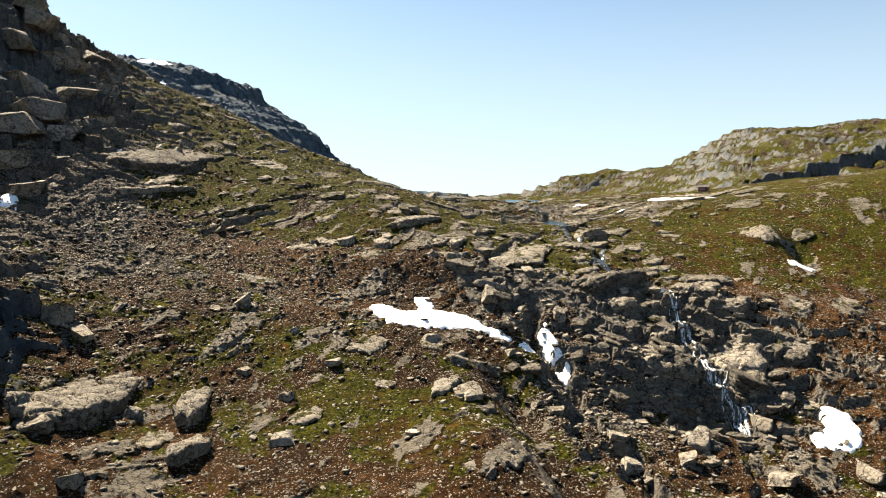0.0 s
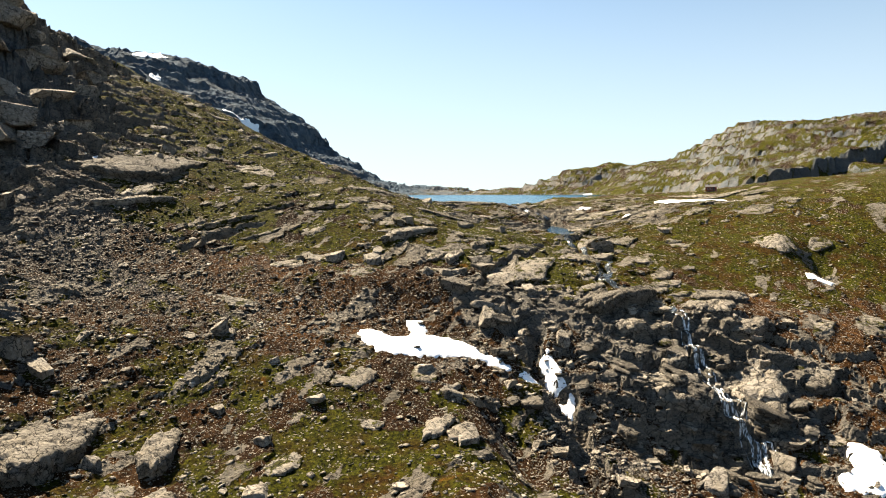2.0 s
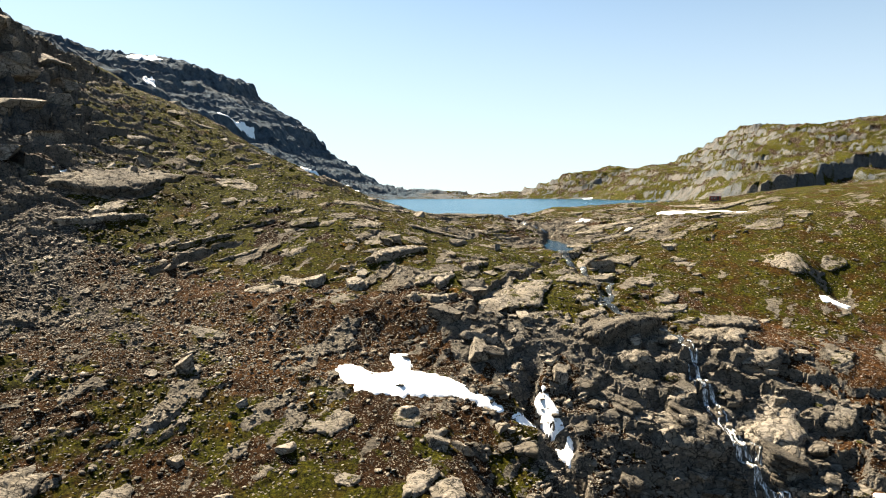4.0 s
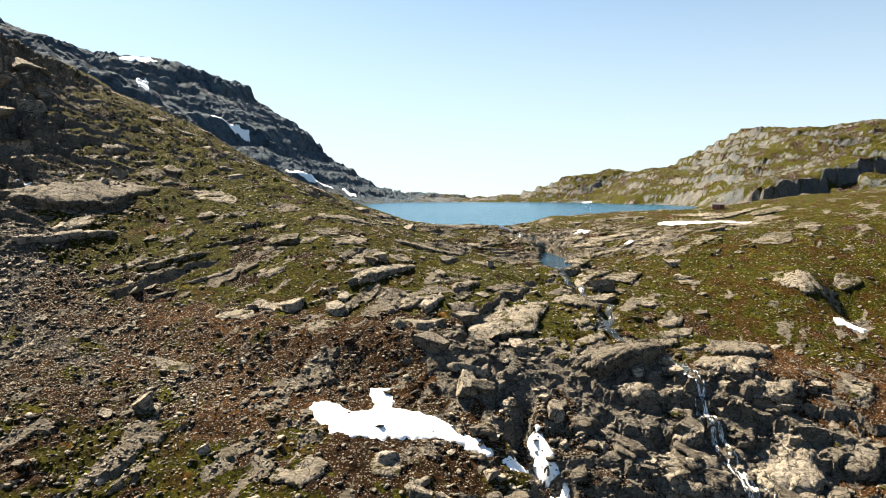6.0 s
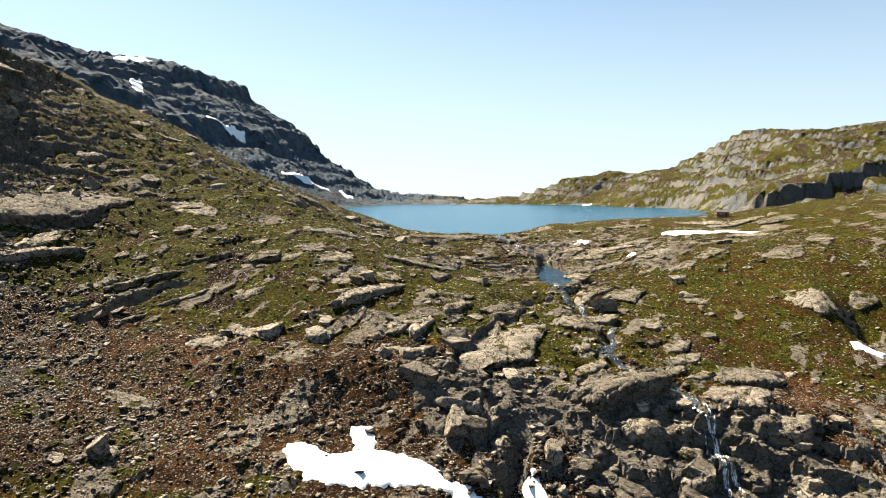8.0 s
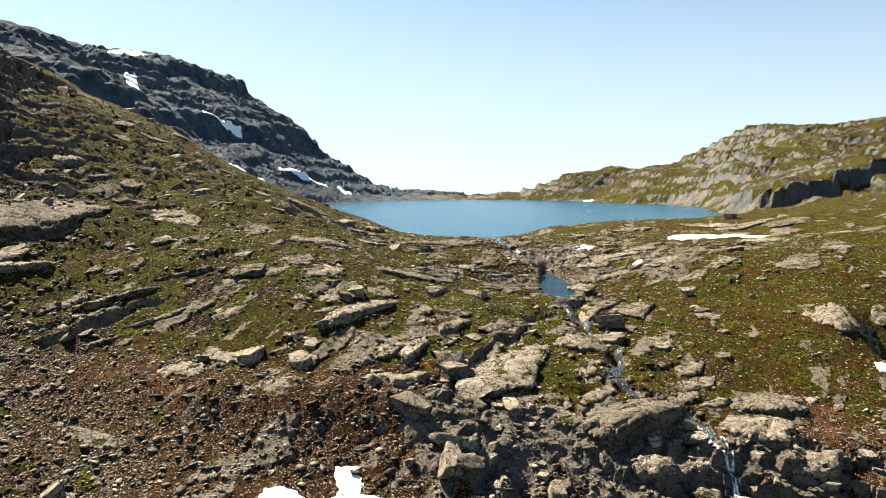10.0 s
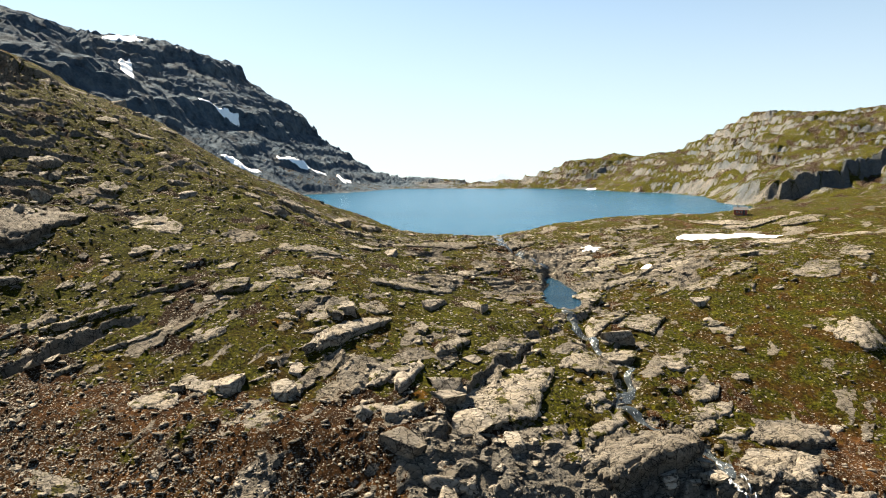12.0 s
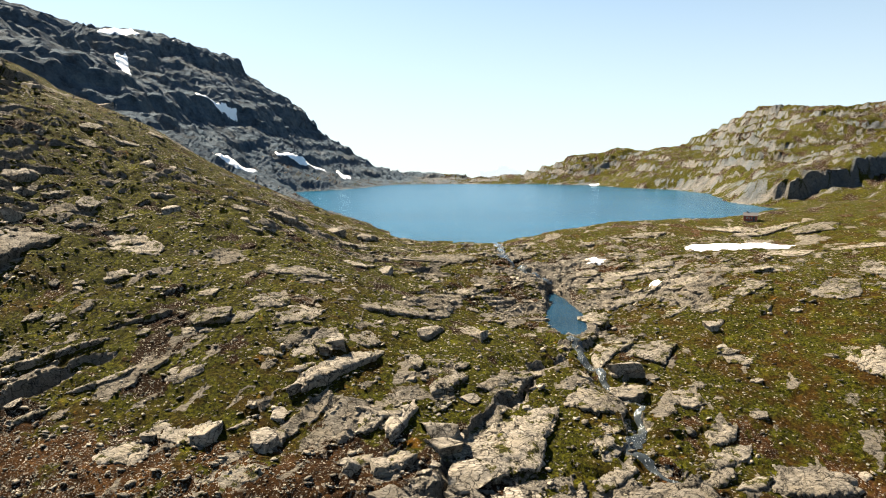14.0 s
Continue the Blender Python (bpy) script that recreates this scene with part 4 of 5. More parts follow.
    me.materials.append(SLAB_ROCK if proud < 1.2 else ROCK)
    ob = new("rock_slab", me)
    ob.location = (x, y, z0)
    return tagged(ob, ("pale grey bedrock slab with a dark broken face above " if proud > 1.3 else "pale grey bedrock slab breaking out of ") + surroundings(x, y - 2), "rock slab", "bedrock slabs")


boulder(-69.8, 121.2, 5.3, 5.9)
boulder(-129.4, 305.7, 8.1, 4.9)
boulder(-118.5, 331.5, 11.4, 6.4)
boulder(-81.7, 217.5, 5.7, 3.8)
boulder(-76.4, 272.2, 5.0, 3.6)
boulder(-71.1, 287.0, 5.7, 2.7)
boulder(-34.6, 243.2, 5.0, 2.4)
boulder(-26.0, 292.0, 6.4, 4.2)
boulder(-55.2, 235.9, 6.1, 2.9)
boulder(-38.9, 239.6, 3.2, 2.6)
boulder(-51.8, 263.6, 3.0, 1.8)
boulder(-96.6, 259.8, 3.6, 1.9)
boulder(-101.3, 260.7, 4.3, 2.3)
boulder(-103.5, 316.1, 4.9, 2.8)
boulder(-64.4, 119.8, 5.2, 5.2)
boulder(-47.5, 84.4, 4.3, 3.4)
boulder(-28.6, 128.4, 2.5, 2.0)
boulder(-40.6, 136.3, 3.6, 4.1)
boulder(2.9, 124.3, 3.6, 3.4)
boulder(6.4, 124.6, 3.6, 3.6)
boulder(4.6, 112.7, 4.9, 3.3)
boulder(-78.2, 181.6, 4.3, 3.0)
boulder(-80.0, 205.3, 5.9, 4.1)
boulder(25.0, 145.2, 4.0, 5.6)
boulder(45.8, 118.8, 6.2, 5.1)
boulder(41.8, 113.2, 4.5, 3.8)
boulder(31.5, 109.5, 5.3, 4.3)
boulder(-35.0, 118.3, 3.2, 2.3)
boulder(-25.8, 110.9, 3.0, 2.5)
boulder(-24.2, 99.9, 4.5, 3.3)
boulder(-2.6, 130.1, 4.0, 2.9)
boulder(-62.7, 129.8, 2.9, 2.4)
boulder(-58.2, 94.2, 5.8, 4.8)
boulder(-48.1, 103.8, 3.6, 3.0)
boulder(-19.8, 120.8, 3.6, 2.5)
boulder(43.9, 197.9, 7.4, 4.5)
boulder(-4.4, 237.9, 4.5, 3.1)
boulder(68.6, 217.9, 4.0, 3.5)
boulder(-14.8, 164.4, 4.8, 3.8)
boulder(-23.6, 165.8, 5.5, 3.9)
boulder(-31.5, 164.9, 2.9, 2.3)
boulder(-18.6, 171.3, 2.0, 1.4)
boulder(17.4, 206.1, 4.6, 3.0)
boulder(-86.7, 229.3, 9.2, 4.6)
boulder(-81.0, 215.8, 7.1, 5.1)
boulder(1.4, 161.6, 4.1, 3.3)
boulder(-2.4, 160.9, 3.3, 3.3)
boulder(-8.9, 187.7, 5.0, 3.7)
slab(10.4, 93.1, 7.0, 3.0, 69, 1)
slab(3.5, 93.7, 3.8, 1.6, 1, 0.3)
slab(-37.3, 97.0, 9.1, 5.6, 81, 3.4)
slab(-43.0, 98.5, 6.7, 4.3, 81, 0.6)
slab(-56.7, 104.5, 19.3, 12.0, 78, 3.8)
slab(-22.1, 106.2, 5.7, 4.4, 60, 0.6)
slab(-63.2, 106.5, 5.6, 1.6, -82, 0.5)
slab(-41.2, 108.8, 12.3, 5.6, -78, 3.0)
slab(0.6, 115.2, 9.4, 4.8, 73, 1.6)
slab(-10.8, 116.2, 5.5, 2.7, -25, 0.4)
slab(-22.6, 116.2, 3.7, 2.9, 14, 0.4)
slab(-14.4, 126.7, 6.7, 6.8, 38, 0.7)
slab(2.6, 126.8, 5.4, 2.4, 54, 1)
slab(-2.4, 128.8, 5.0, 4.4, -41, 0.5)
slab(45.5, 135.5, 15.0, 5.0, -7, 4.0)
slab(60.5, 134.0, 9.0, 4.5, -12, 3.6)
slab(-39.9, 136.5, 5.2, 2.7, -34, 0.7)
slab(46.0, 139.5, 9.0, 5.4, -24, 3.0)
slab(62.5, 141.3, 14.0, 10.0, 42, 2.9)
slab(75.5, 143.6, 6.5, 8.8, -25, 2.4)
slab(46.9, 144.7, 5.0, 6.1, -20, 3.0)
slab(75.0, 146.5, 4.1, 7.7, -20, 0.6)
slab(-42.2, 147.2, 11.3, 2.8, -18, 0.4)
slab(47.1, 148.8, 4.8, 2.2, -5, 0.9)
slab(39.6, 151.4, 7.6, 4.1, -19, 2.6)
slab(66.0, 154.1, 8.2, 5.0, 4, 2.6)
slab(82.3, 156.1, 5.0, 7.1, -51, 0.5)
slab(83.2, 157.5, 5.4, 9.9, -58, 0.8)
slab(-18.0, 158.0, 10.3, 5.8, 15, 0.5)
slab(40.0, 161.5, 22.0, 12.0, 37, 4.6)
slab(-34.5, 161.2, 4.8, 4.7, 32, 0.6)
slab(59.5, 161.4, 13.0, 10.5, -29, 2.5)
slab(-33.4, 161.5, 6.8, 5.9, -5, 0.6)
slab(2.0, 161.7, 3.6, 3.8, 18, 1.1)
slab(97.6, 162.4, 6.9, 16.0, -30, 0.6)
slab(-1.9, 163.1, 4.8, 3.0, 19, 0.7)
slab(4.4, 164.1, 4.7, 4.0, 48, 1.4)
slab(-28.2, 165.5, 9.1, 3.5, -20, 0.5)
slab(-15.1, 165.7, 4.8, 4.8, 25, 1)
slab(-24.1, 166.5, 3.4, 3.6, 40, 0.6)
slab(-19.3, 167.7, 4.1, 1.6, 29, 0.4)
slab(-48.9, 167.9, 6.9, 2.0, 51, 0.7)
slab(35.9, 168.1, 10.1, 3.1, 45, 0.8)
slab(56.9, 169.9, 6.9, 3.2, 27, 0.9)
slab(50.9, 170.5, 8.6, 4.8, 33, 0.8)
slab(66.0, 171.3, 13.0, 9.5, -4, 2.1)
slab(-0.2, 172.4, 8.0, 3.8, 66, 0.9)
slab(3.6, 173.1, 10.4, 3.6, 74, 2)
slab(20.5, 173.8, 25.0, 13.0, 55, 1.5)
slab(-43.4, 174.5, 11.0, 1.6, 29, 0.8)
slab(53.9, 175.0, 11.6, 4.6, 29, 0.8)
slab(37.2, 177.1, 14.3, 3.4, 54, 0.7)
slab(36.6, 177.2, 10.4, 3.6, 44, 0.6)
slab(-30.8, 177.2, 5.9, 5.1, 15, 0.7)
slab(-52.0, 180.0, 14.0, 2.4, 39, 1.5)
slab(-74.9, 180.0, 17.9, 4.2, 44, 2.2)
slab(-12.9, 180.1, 5.3, 1.9, 31, 0.4)
slab(56.2, 181.1, 8.6, 4.7, 36, 0.8)
slab(-7.1, 182.2, 19.3, 4.3, 50, 2)
slab(-19.7, 182.3, 6.7, 1.8, -5, 0.4)
slab(11.5, 184.7, 10.4, 3.6, 56, 1.5)
slab(35.6, 185.9, 9.7, 10.8, -39, 1.3)
slab(-10.8, 186.3, 9.3, 5.4, 49, 0.5)
slab(-31.9, 187.2, 6.9, 1.6, -8, 0.4)
slab(53.6, 190.1, 6.5, 6.0, -59, 0.9)
slab(-43.1, 190.2, 9.2, 1.7, 26, 1.4)
slab(24.2, 191.5, 15.0, 2.0, 70, 0.8)
slab(-25.6, 191.6, 6.0, 4.9, 29, 0.6)
slab(-3.9, 192.3, 4.6, 7.2, -12, 0.6)
slab(24.9, 193.0, 26.8, 3.6, 48, 0.9)
slab(-16.3, 194.8, 11.5, 7.3, 56, 0.5)
slab(-80.0, 197.5, 30.0, 16.0, 47, 2.8)
slab(-22.4, 198.9, 7.3, 11.3, 10, 0.8)
slab(-89.5, 202.3, 6.3, 2.7, 68, 0.6)
slab(7.9, 204.4, 11.3, 3.6, 67, 1.6)
slab(67.5, 206.4, 8.4, 4.4, -25, 0.4)
slab(43.7, 207.5, 16.6, 5.9, 51, 1.1)
slab(52.1, 207.7, 8.9, 14.2, -32, 1.1)
slab(15.9, 209.6, 9.6, 5.4, -70, 0.7)
slab(37.0, 210.0, 11.8, 3.3, 36, 0.7)
slab(2.0, 211.6, 19.6, 6.9, 37, 0.9)
slab(93.0, 200.0, 13.0, 9.0, -70, 1.5)
slab(-54.6, 213.9, 12.8, 8.8, -10, 0.6)
slab(-22.2, 215.0, 14.2, 7.3, 21, 0.7)
slab(32.9, 218.0, 5.4, 6.6, 8, 0.5)
slab(69.8, 219.8, 4.5, 3.4, 38, 0.6)
slab(63.3, 228.6, 7.3, 3.5, 29, 0.5)
slab(73.3, 229.2, 10.9, 6.2, 17, 0.5)
slab(101.5, 231.5, 10.9, 14.4, -53, 0.6)
slab(-90.5, 236.1, 10.9, 4.6, 79, 2.2)
slab(83.4, 237.1, 7.4, 11.9, -44, 0.6)
slab(24.3, 237.6, 8.6, 2.1, 45, 0.5)
slab(15.5, 238.6, 9.9, 4.9, 43, 0.5)
slab(55.1, 240.0, 17.1, 6.0, 29, 0.6)
slab(117.1, 240.1, 7.2, 9.9, 26, 0.7)
slab(-62.3, 248.3, 8.1, 4.5, 70, 1.8)
slab(70.2, 249.0, 13.4, 8.2, 10, 0.6)
slab(93.5, 252.3, 15.1, 13.8, -43, 0.5)
slab(51.2, 255.1, 13.6, 5.3, -5, 0.8)
slab(56.9, 263.6, 24.7, 5.3, -13, 0.9)
slab(71.0, 267.5, 14.7, 8.0, 30, 0.9)
slab(8.4, 267.7, 22.4, 16.0, 18, 1)
slab(-36.0, 272.0, 18.0, 8.3, 80, 2.6)
slab(137.4, 280.3, 15.2, 16.0, 0, 0.7)
slab(114.6, 280.6, 14.7, 15.6, 6, 0.5)
slab(-87.1, 282.8, 10.7, 5.4, 28, 0.6)
slab(-15.7, 282.9, 22.0, 7.1, 58, 0.9)
slab(32.9, 286.4, 15.9, 7.7, 33, 0.7)
slab(143.2, 318.5, 16.7, 16.0, 3, 0.9)
slab(-16.0, 306.0, 18.0, 6.0, 79, 2)
slab(128.1, 325.2, 23.6, 10.2, 12, 0.8)
slab(80.6, 322.9, 24.0, 10.6, 27, 0.7)
slab(117.7, 336.3, 22.7, 9.2, -48, 0.7)


def plate(x, y, w, h):
    """A ledge of layered rock that juts from a wall, its top dipping inwards."""
    v, f = jointed(hero_rng, 5, 60, 1.0, 3) if x > -90 else angular(hero_rng, 4, True, 5, 0.05)
    deep, thick = float(np.clip(0.62 * w, 3.0, 9.0)), (0.85 if x > -90 else 1.2) * h
    v = (v - np.array([0, 0, 0.62])) * np.array([w * 0.54, deep * 0.5, thick]) if x > -90 else v * np.array([w * 0.4, deep * 0.7, 0.8 * h])
    me = array_mesh("rock_ledge", v, f)
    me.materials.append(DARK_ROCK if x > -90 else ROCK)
    ob = new("rock_ledge", me)
    up = (Vector((0, 0, 1)) * 0.75 + ground_frame(x, y, 4.0) * 0.35 + Vector((hero_rng.uniform(0.05, 0.36) if x > -90 else -0.16, 0.10, 0))).normalized()
    ob.matrix_world = (Matrix.Translation((x, y + 0.22 * deep, float(height(x, y)[0]) + 0.12 * thick)) @ up.to_track_quat("Z", "Y").to_matrix().to_4x4()
                       @ pose(0, 0, 0, 0, 0, hero_rng.uniform(-14, 24)))
    return tagged(ob, "jutting ledge of layered grey rock above " + surroundings(x, y - 4), "rock ledge", "rock ledges")


plate(48.8, 142.4, 14.1, 2.8)
plate(61.4, 134.9, 14.0, 3.1)
plate(64.5, 129.3, 7.5, 2.8)
plate(36.4, 140.9, 8.7, 2.5)
plate(34.6, 129.1, 8.1, 2.8)
plate(-139.1, 235.5, 27.9, 5.1)
plate(-132.3, 214.6, 23.5, 4.7)
plate(-128.5, 226.4, 24.2, 4.8)
plate(-122.4, 200.6, 19.8, 4.8)
plate(-115.7, 212.3, 22.4, 4.5)
plate(-113.4, 190.6, 24.2, 4.8)
plate(-106.6, 207.8, 17.6, 4.7)
plate(-112.5, 181.1, 16.1, 4.6)
plate(-106.0, 187.9, 14.4, 3.6)
plate(-115.0, 232.1, 17.4, 4.4)
plate(-136.7, 263.5, 22.6, 4.5)
plate(-107.1, 169.5, 11.7, 4.3)
plate(-142.4, 235.0, 18.8, 4.2)
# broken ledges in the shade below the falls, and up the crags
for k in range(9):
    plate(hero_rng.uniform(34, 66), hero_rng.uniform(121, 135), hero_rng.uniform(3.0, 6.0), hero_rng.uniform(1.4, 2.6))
for k in range(12):
    y = hero_rng.uniform(160, 250)
    plate(-100 - 0.2 * (y - 160) - hero_rng.uniform(0, 30), y, hero_rng.uniform(6.0, 13.0), hero_rng.uniform(2.4, 4.2))

# angular blocks broken from the cliff and piled in the ravine
wedge_rng = np.random.default_rng(29)
WEDGES = []
for k in range(10):
    v, f = angular(wedge_rng, 3, True, 4, 0.03)
    me = array_mesh("cliff_block", v * np.array([0.5, wedge_rng.uniform(0.34, 0.5), wedge_rng.uniform(0.16, 0.32)]), f)
    me.materials.append(ROCK if k % 3 else DARK_ROCK)
    WEDGES.append(me)
count = 0
while count < 190:
    x, y = wedge_rng.uniform(4, 86), wedge_rng.uniform(104, 186)
    chance = float(blob(x, y, 56, 140, 17, 17) + 0.75 * blob(x, y, 20, 145, 11, 24, 15) + 0.5 * blob(x, y, 9, 165, 8, 9) + 0.45 * blob(x, y, 48, 118, 18, 9))
    on_snow = 11 < x < 28 and 128 < y < 145 and abs(x - 20 - 0.45 * (139 - y)) < 5 or 64 < x < 82 and 115 < y < 132
    if on_snow or wedge_rng.random() > chance or along(np.array([x]), np.array([y]), STREAM)[0][0] < 1.6:
        continue
    size = float(np.clip(1.5 * (1 + wedge_rng.pareto(1.9)), 1.5, 6.5))
    ob = new("cliff_block", WEDGES[wedge_rng.integers(10)])
    up = (0.45 * ground_frame(x, y, 2.0) + Vector((wedge_rng.normal(-0.10, 0.22), wedge_rng.normal(0.12, 0.2), 0.75))).normalized()
    ob.matrix_world = (Matrix.Translation((x, y, float(height(x, y)[0]) + 0.05 * size)) @ up.to_track_quat("Z", "Y").to_matrix().to_4x4()
                       @ pose(0, 0, 0, 0, 0, wedge_rng.normal(30, 30)) @ Matrix.Diagonal((size, size, size, 1)))
    tagged(ob, "angular broken rock block lying on " + surroundings(x, y), "rock block", "broken cliff blocks")
    count += 1

# low backs of bedrock that show through the moss
outcrop_rng = np.random.default_rng(17)
OUTCROPS = []
for k in range(12):
    v, f = jointed(outcrop_rng, 8, 48, 1.0)
    v[:, 2] = np.where(v[:, 2] > 0.3, (v[:, 2] - 1) * 0.13, (v[:, 2] - 1) * 0.35) + 0.09
    me = array_mesh("rock_outcrop", v * np.array([0.54, outcrop_rng.uniform(0.24, 0.42), 1.0]), f)
    me.materials.append(SLAB_ROCK)
    OUTCROPS.append(me)
count = 0
while count < 210:
    x, y = outcrop_rng.uniform(-110, 112), outcrop_rng.uniform(100, 322)
    i, j = np.searchsorted(GX, x), np.searchsorted(GY, y)
    chance = 0.2 + 0.8 * green[j, i] * smooth(150, 200, y) + 0.5 * float(blob(x, y, 45, 275, 50, 45)) + 0.6 * float(blob(x, y, -75, 250, 45, 50))
    if abs(x) > 0.72 * y or SHORE_D[j, i] < 6 or outcrop_rng.random() > chance * (1 - 0.7 * float(blob(x, y, 85, 205, 26, 22))):
        continue
    size = float(np.clip(2.2 * (1 + outcrop_rng.pareto(2.0)), 2.2, 8.5))
    ob = new("rock_outcrop", OUTCROPS[outcrop_rng.integers(12)])
    up = (ground_frame(x, y, 0.4 * size) + Vector((-0.12, 0.09, 0.0))).normalized()
    ob.matrix_world = (Matrix.Translation((x, y, float(height(x, y)[0]) - 0.02 * size)) @ up.to_track_quat("Z", "Y").to_matrix().to_4x4()
                       @ pose(0, 0, 0, 0, 0, outcrop_rng.normal(36, 18)) @ Matrix.Diagonal((size, size, size, 1)))
    tagged(ob, "low pale grey bedrock outcrop showing through " + surroundings(x, y), "rock outcrop", "bedrock outcrops")
    count += 1
# smaller blocks strewn over the slope, thicker on the scree
block_rng = np.random.default_rng(11)
BLOCKS = []
for k in range(14):
    v, f = angular(block_rng, 3, True, 6, 0.05)
    me = array_mesh("stone_block", v * np.array([0.5, block_rng.uniform(0.3, 0.46), block_rng.uniform(0.09, 0.18)]), f)
    me.materials.append(ROCK if k % 2 else PALE_ROCK)
    BLOCKS.append(me)
count = 0
while count < 290:
    x, y = block_rng.uniform(-115, 110), block_rng.uniform(88, 270)
    i, j = np.searchsorted(GX, x), np.searchsorted(GY, y)
    chance = 0.12 + 0.6 * scree[j, i] + 0.35 * stone[j, i] - 0.15 * green[j, i]
    chance += 0.6 * float(blob(x, y, 48, 119, 20, 8))
    chance += max(float(np.exp(-(along(np.array([x]), np.array([y]), path)[0][0] / 3.0) ** 2)) for path in (CRACK, TRENCH, RAVINE))
    if abs(x) > 0.72 * y or block_rng.random() > chance:
        continue
    size = float(np.clip(0.9 * block_rng.pareto(2.2) + 0.9, 0.9, 3.2))
    ob = new("stone_block", BLOCKS[block_rng.integers(14)])
    ob.matrix_world = (Matrix.Translation((x, y, float(height(x, y)[0]) - 0.01 * size)) @ ground_frame(x, y, 1.0).to_track_quat("Z", "Y").to_matrix().to_4x4()
                       @ pose(0, 0, 0, *block_rng.uniform(-12, 12, 2), block_rng.uniform(0, 360)) @ Matrix.Diagonal((size, size, size, 1)))
    tagged(ob, "grey stone block lying on " + surroundings(x, y), "stone", "stone blocks")
    count += 1


def strewn(name, label, count, seed, weight, sizes, mats):
    """Loose stones beyond counting, as one mesh."""
    rng = np.random.default_rng(seed)
    x, y = rng.uniform(-125, 125, count * 8), rng.uniform(84, 325, count * 8)
    i, j = np.clip(np.searchsorted(GX, x), 0, len(GX) - 1), np.clip(np.searchsorted(GY, y), 0, len(GY) - 1)
    ok = (np.abs(x) < 0.74 * y) & (rng.random(x.size) < weight[j, i]) & (SHORE_D[j, i] > 4)
    x, y = x[ok][:count], y[ok][:count]
    n = len(x)
    size = np.clip(sizes[0] * (1 + rng.pareto(2.4, n)), sizes[0], sizes[1])
    z = height(x, y)
    kinds = [angular(rng, 1, False, 6, 0)[0] for _ in range(24)]
    f = SPHERES[1][1]
    base = np.stack([kinds[k] for k in rng.integers(24, size=n)])
    flat = np.stack([np.ones(n), rng.uniform(0.55, 0.95, n), rng.uniform(0.14, 0.36, n)], -1) * (0.5 * size)[:, None]
    v = base * flat[:, None, :]
    a, tx, ty = rng.uniform(0, 6.283, n), rng.normal(0, 0.22, n), rng.normal(0, 0.22, n)
    ca, sa = np.cos(a)[:, None], np.sin(a)[:, None]
    px, py = v[..., 0] * ca - v[..., 1] * sa, v[..., 0] * sa + v[..., 1] * ca
    pz = v[..., 2] + px * tx[:, None] + py * ty[:, None]
    v = np.stack([px + x[:, None], py + y[:, None], pz + (z + 0.08 * size)[:, None]], -1).reshape(-1, 3)
    faces = (f[None] + 12 * np.arange(n)[:, None, None]).reshape(-1, 3)
    me = array_mesh(name, v, faces)
    me.materials.append(mats)
    return tagged(new(name, me), label, "stones", kind="stuff")


strewn("scree_stones", "countless angular grey stones strewn over brown soil", 28000, 21, np.clip(0.10 + 0.8 * scree - 0.35 * green, 0.02, 1), (0.30, 1.5), LOOSE_STONE)
strewn("meadow_stones", "scattered pale stones lying in moss and heath", 19000, 22, np.clip(0.1 + 0.5 * green + 0.3 * patchy, 0.02, 1) * (1 - 0.85 * blob(X, Y, 84, 208, 34, 30)), (0.30, 1.3), PALE_ROCK)
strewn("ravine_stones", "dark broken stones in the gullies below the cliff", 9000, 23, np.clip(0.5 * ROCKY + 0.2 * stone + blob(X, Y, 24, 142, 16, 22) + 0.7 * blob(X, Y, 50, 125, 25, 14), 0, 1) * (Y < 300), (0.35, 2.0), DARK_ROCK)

# ---- hut ----


def part(name, bm, mat, parent, label=""):
    me = bpy.data.meshes.new(name)
    bm.to_mesh(me)
    bm.free()
    me.materials.append(mat)
    ob = new(name, me)
    ob.parent = parent
    return tagged(ob, label)


def box(x0, y0, z0, x1, y1, z1, bevel=0.02):
    bm = bmesh.new()
    bmesh.ops.create_cube(bm, size=1, matrix=Matrix.Translation(((x0 + x1) / 2, (y0 + y1) / 2, (z0 + z1) / 2)) @ Matrix.Diagonal((x1 - x0, y1 - y0, z1 - z0, 1)))
    if bevel:
        bmesh.ops.bevel(bm, geom=bm.edges[:], offset=bevel, segments=1, affect="EDGES")
    return bm


def plain(name, colour, rough, scale=3.0):
    m, t, sh = material(name)
    n = noise_tex(t, t.nodes.new("ShaderNodeTexCoord").outputs["Object"], scale, 6)
    t.links.new(ramp(t, n, (0.3, tuple(c * 0.65 for c in colour)), (0.7, tuple(c * 1.2 for c in colour))), sh.inputs["Base Color"])
    sh.inputs["Roughness"].default_value = rough
    bumped(t, sh, n, 0.3, 0.02)
    return m


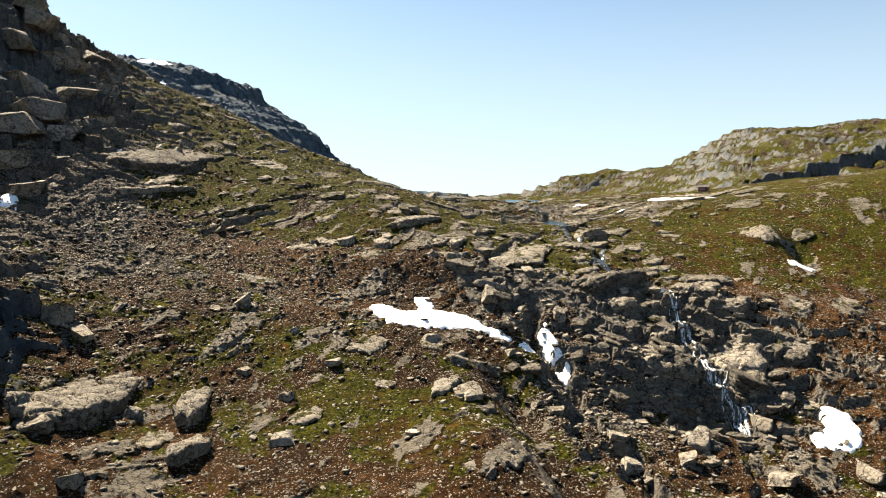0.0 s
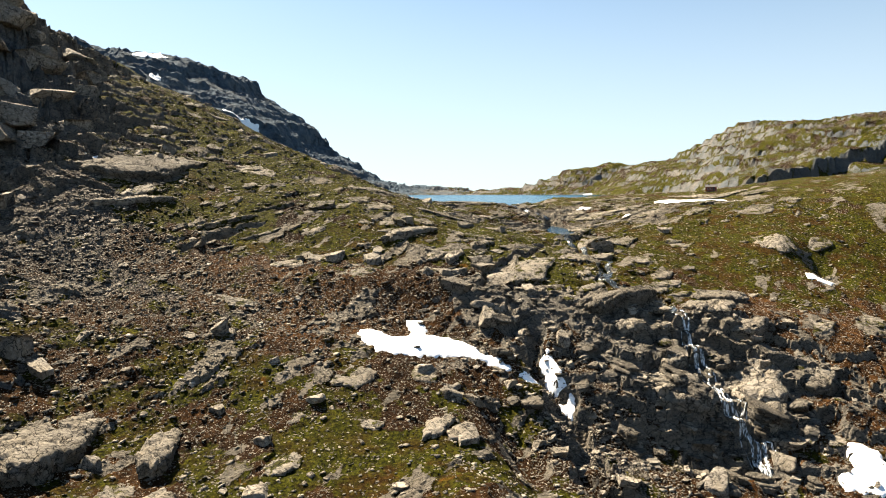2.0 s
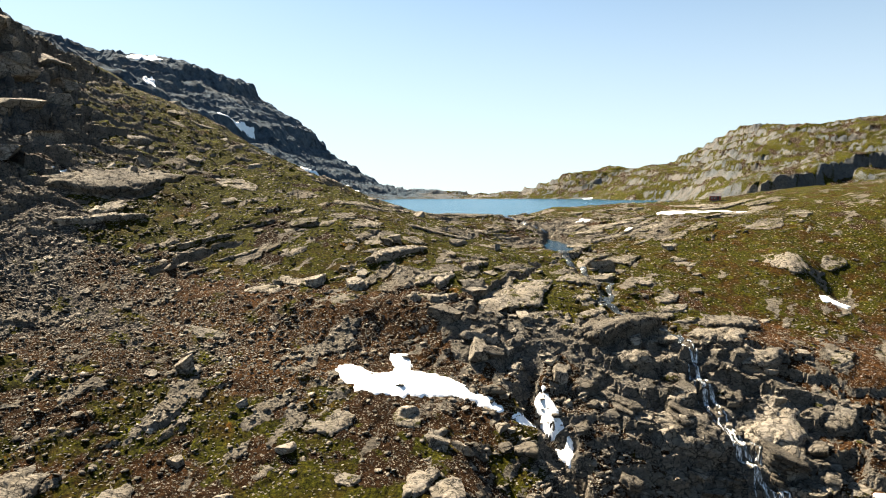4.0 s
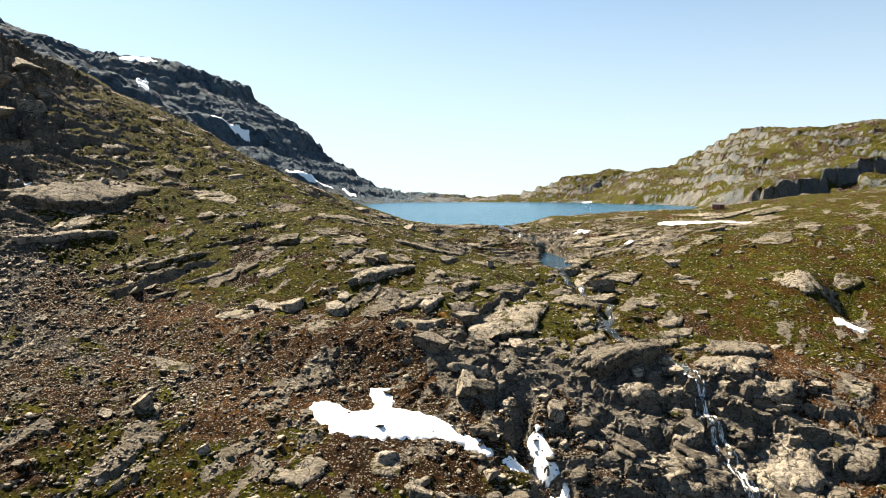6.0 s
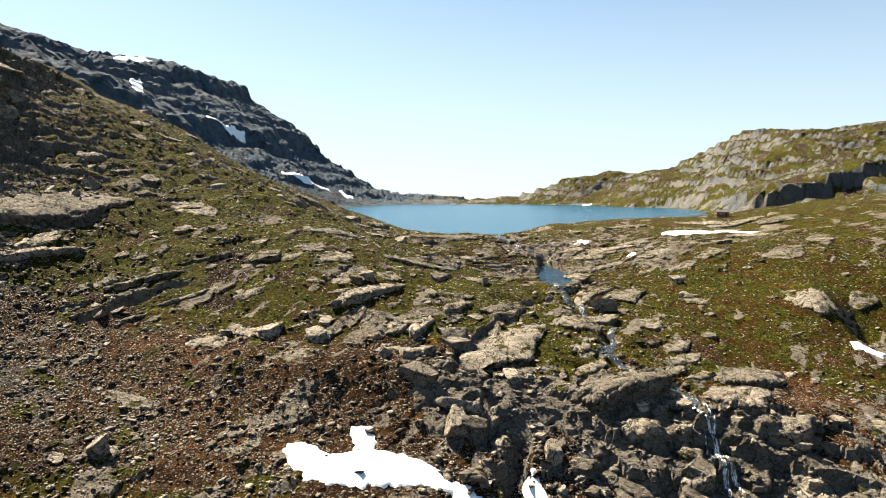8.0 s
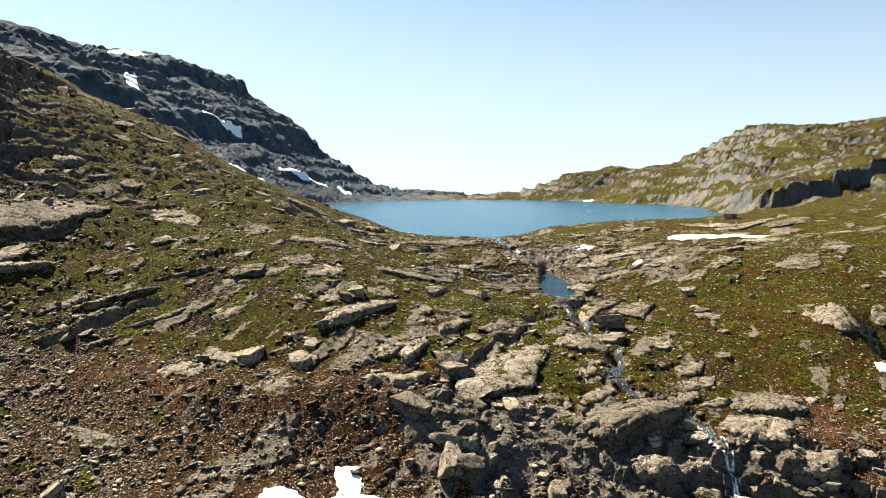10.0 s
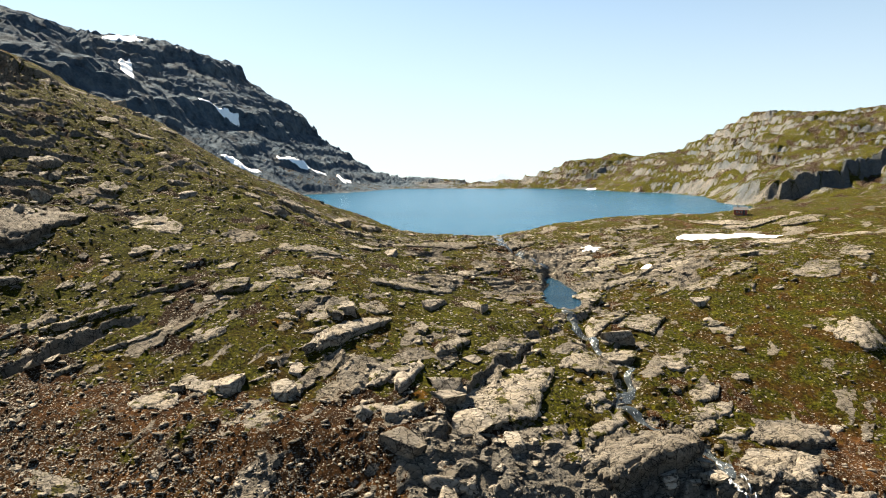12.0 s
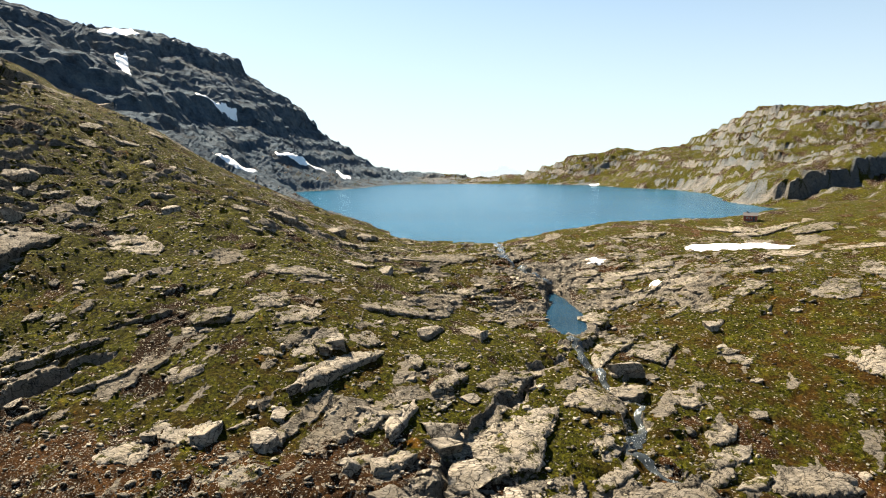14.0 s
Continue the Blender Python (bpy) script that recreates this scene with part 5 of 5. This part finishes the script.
def hut(x, y, turn):
    """A small red-brown cabin of upright boards under a dark gable roof."""
    red, dark, pale, glass = (plain("red_boards", (0.22, 0.05, 0.032), 0.8), plain("roofing", (0.035, 0.03, 0.032), 0.7),
                              plain("white_trim", (0.6, 0.58, 0.54), 0.6), plain("window_glass", (0.02, 0.025, 0.03), 0.1))
    top = tagged(new("cabin"), "small red-brown wooden cabin on the lake shore", "cabin")
    top.matrix_world = Matrix.Translation((x, y, float(height(x, y)[0]) - 0.3)) @ pose(0, 0, 0, 0, 0, turn)
    part("foundation", box(-2.6, -1.9, -1.2, 2.6, 1.9, 0.45), ROCK, top, "rough grey stone foundation")
    for x0, y0, x1, y1 in ((-2.5, -1.8, 2.5, -1.68), (-2.5, 1.68, 2.5, 1.8), (-2.5, -1.66, -2.38, 1.66), (2.38, -1.66, 2.5, 1.66)):
        wall = part("wall", box(x0, y0, 0.45, x1, y1, 2.45, 0.01), red, top)
        if y1 - y0 < 1:
            out = -1 if y0 < 0 else 1
            for k in range(24):
                bx = -2.4 + k * 0.2
                part("board", box(bx, min(y0 + out * 0.03, y0) if out < 0 else y1, 0.5, bx + 0.16, y0 if out < 0 else y1 + 0.03, 2.42, 0), red, wall)
    for sx in (-2.5, 2.42):
        bm = bmesh.new()
        vs = [bm.verts.new(p) for p in ((sx, -1.8, 2.45), (sx, 1.8, 2.45), (sx, 0, 3.55), (sx + 0.08, -1.8, 2.45), (sx + 0.08, 1.8, 2.45), (sx + 0.08, 0, 3.55))]
        for q in ((0, 1, 2), (5, 4, 3), (0, 3, 4, 1), (1, 4, 5, 2), (2, 5, 3, 0)):
            bm.faces.new([vs[i] for i in q])
        part("gable", bm, red, top)
    for s in (-1, 1):
        bm = box(-2.8, -0.06, -0.06, 2.8, 2.35, 0.06, 0.01)
        bmesh.ops.transform(bm, matrix=Matrix.Translation((0, 0, 3.62)) @ pose(0, 0, 0, 0, 0, 0 if s > 0 else 180) @ pose(0, 0, 0, -31.5), verts=bm.verts)
        part("roof", bm, dark, top, "dark felt gable roof")
    door = part("door", box(0.9, -1.86, 0.5, 1.7, -1.80, 2.3, 0.01), dark, top, "dark wooden door")
    part("handle", box(1.58, -1.90, 1.35, 1.64, -1.86, 1.45, 0.01), pale, door)
    for wx in (-1.6, -0.3):
        win = part("window", box(wx, -1.87, 1.2, wx + 0.8, -1.79, 2.0, 0.01), pale, top, "small white-framed window")
        part("pane", box(wx + 0.08, -1.885, 1.28, wx + 0.72, -1.872, 1.92, 0), glass, win)
    part("chimney", box(-1.4, -0.25, 3.2, -1.0, 0.2, 4.3, 0.02), ROCK, top)


hut(132.5, 346, -25)

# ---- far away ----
# the haze over this far top is painted as a pale emission of its material
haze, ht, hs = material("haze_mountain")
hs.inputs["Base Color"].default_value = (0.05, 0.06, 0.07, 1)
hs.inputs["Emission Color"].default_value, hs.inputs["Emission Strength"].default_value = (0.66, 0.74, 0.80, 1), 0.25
u = np.linspace(-1, 1, 41)
ridge = -44 + 34 * np.exp(-(u * 2.2 - 0.3) ** 2) * (1 + 0.15 * perlin(u * 6, u * 0 + 3.3, 5)) + 6 * perlin(u * 9, u * 0 + 1.5, 6)
v = np.concatenate([np.stack([340 + 130 * u, 4300 + 60 * s_ + 0 * u, np.where(s_ == 0, ridge, -420)], -1) for s_ in (-1, 0, 1)])
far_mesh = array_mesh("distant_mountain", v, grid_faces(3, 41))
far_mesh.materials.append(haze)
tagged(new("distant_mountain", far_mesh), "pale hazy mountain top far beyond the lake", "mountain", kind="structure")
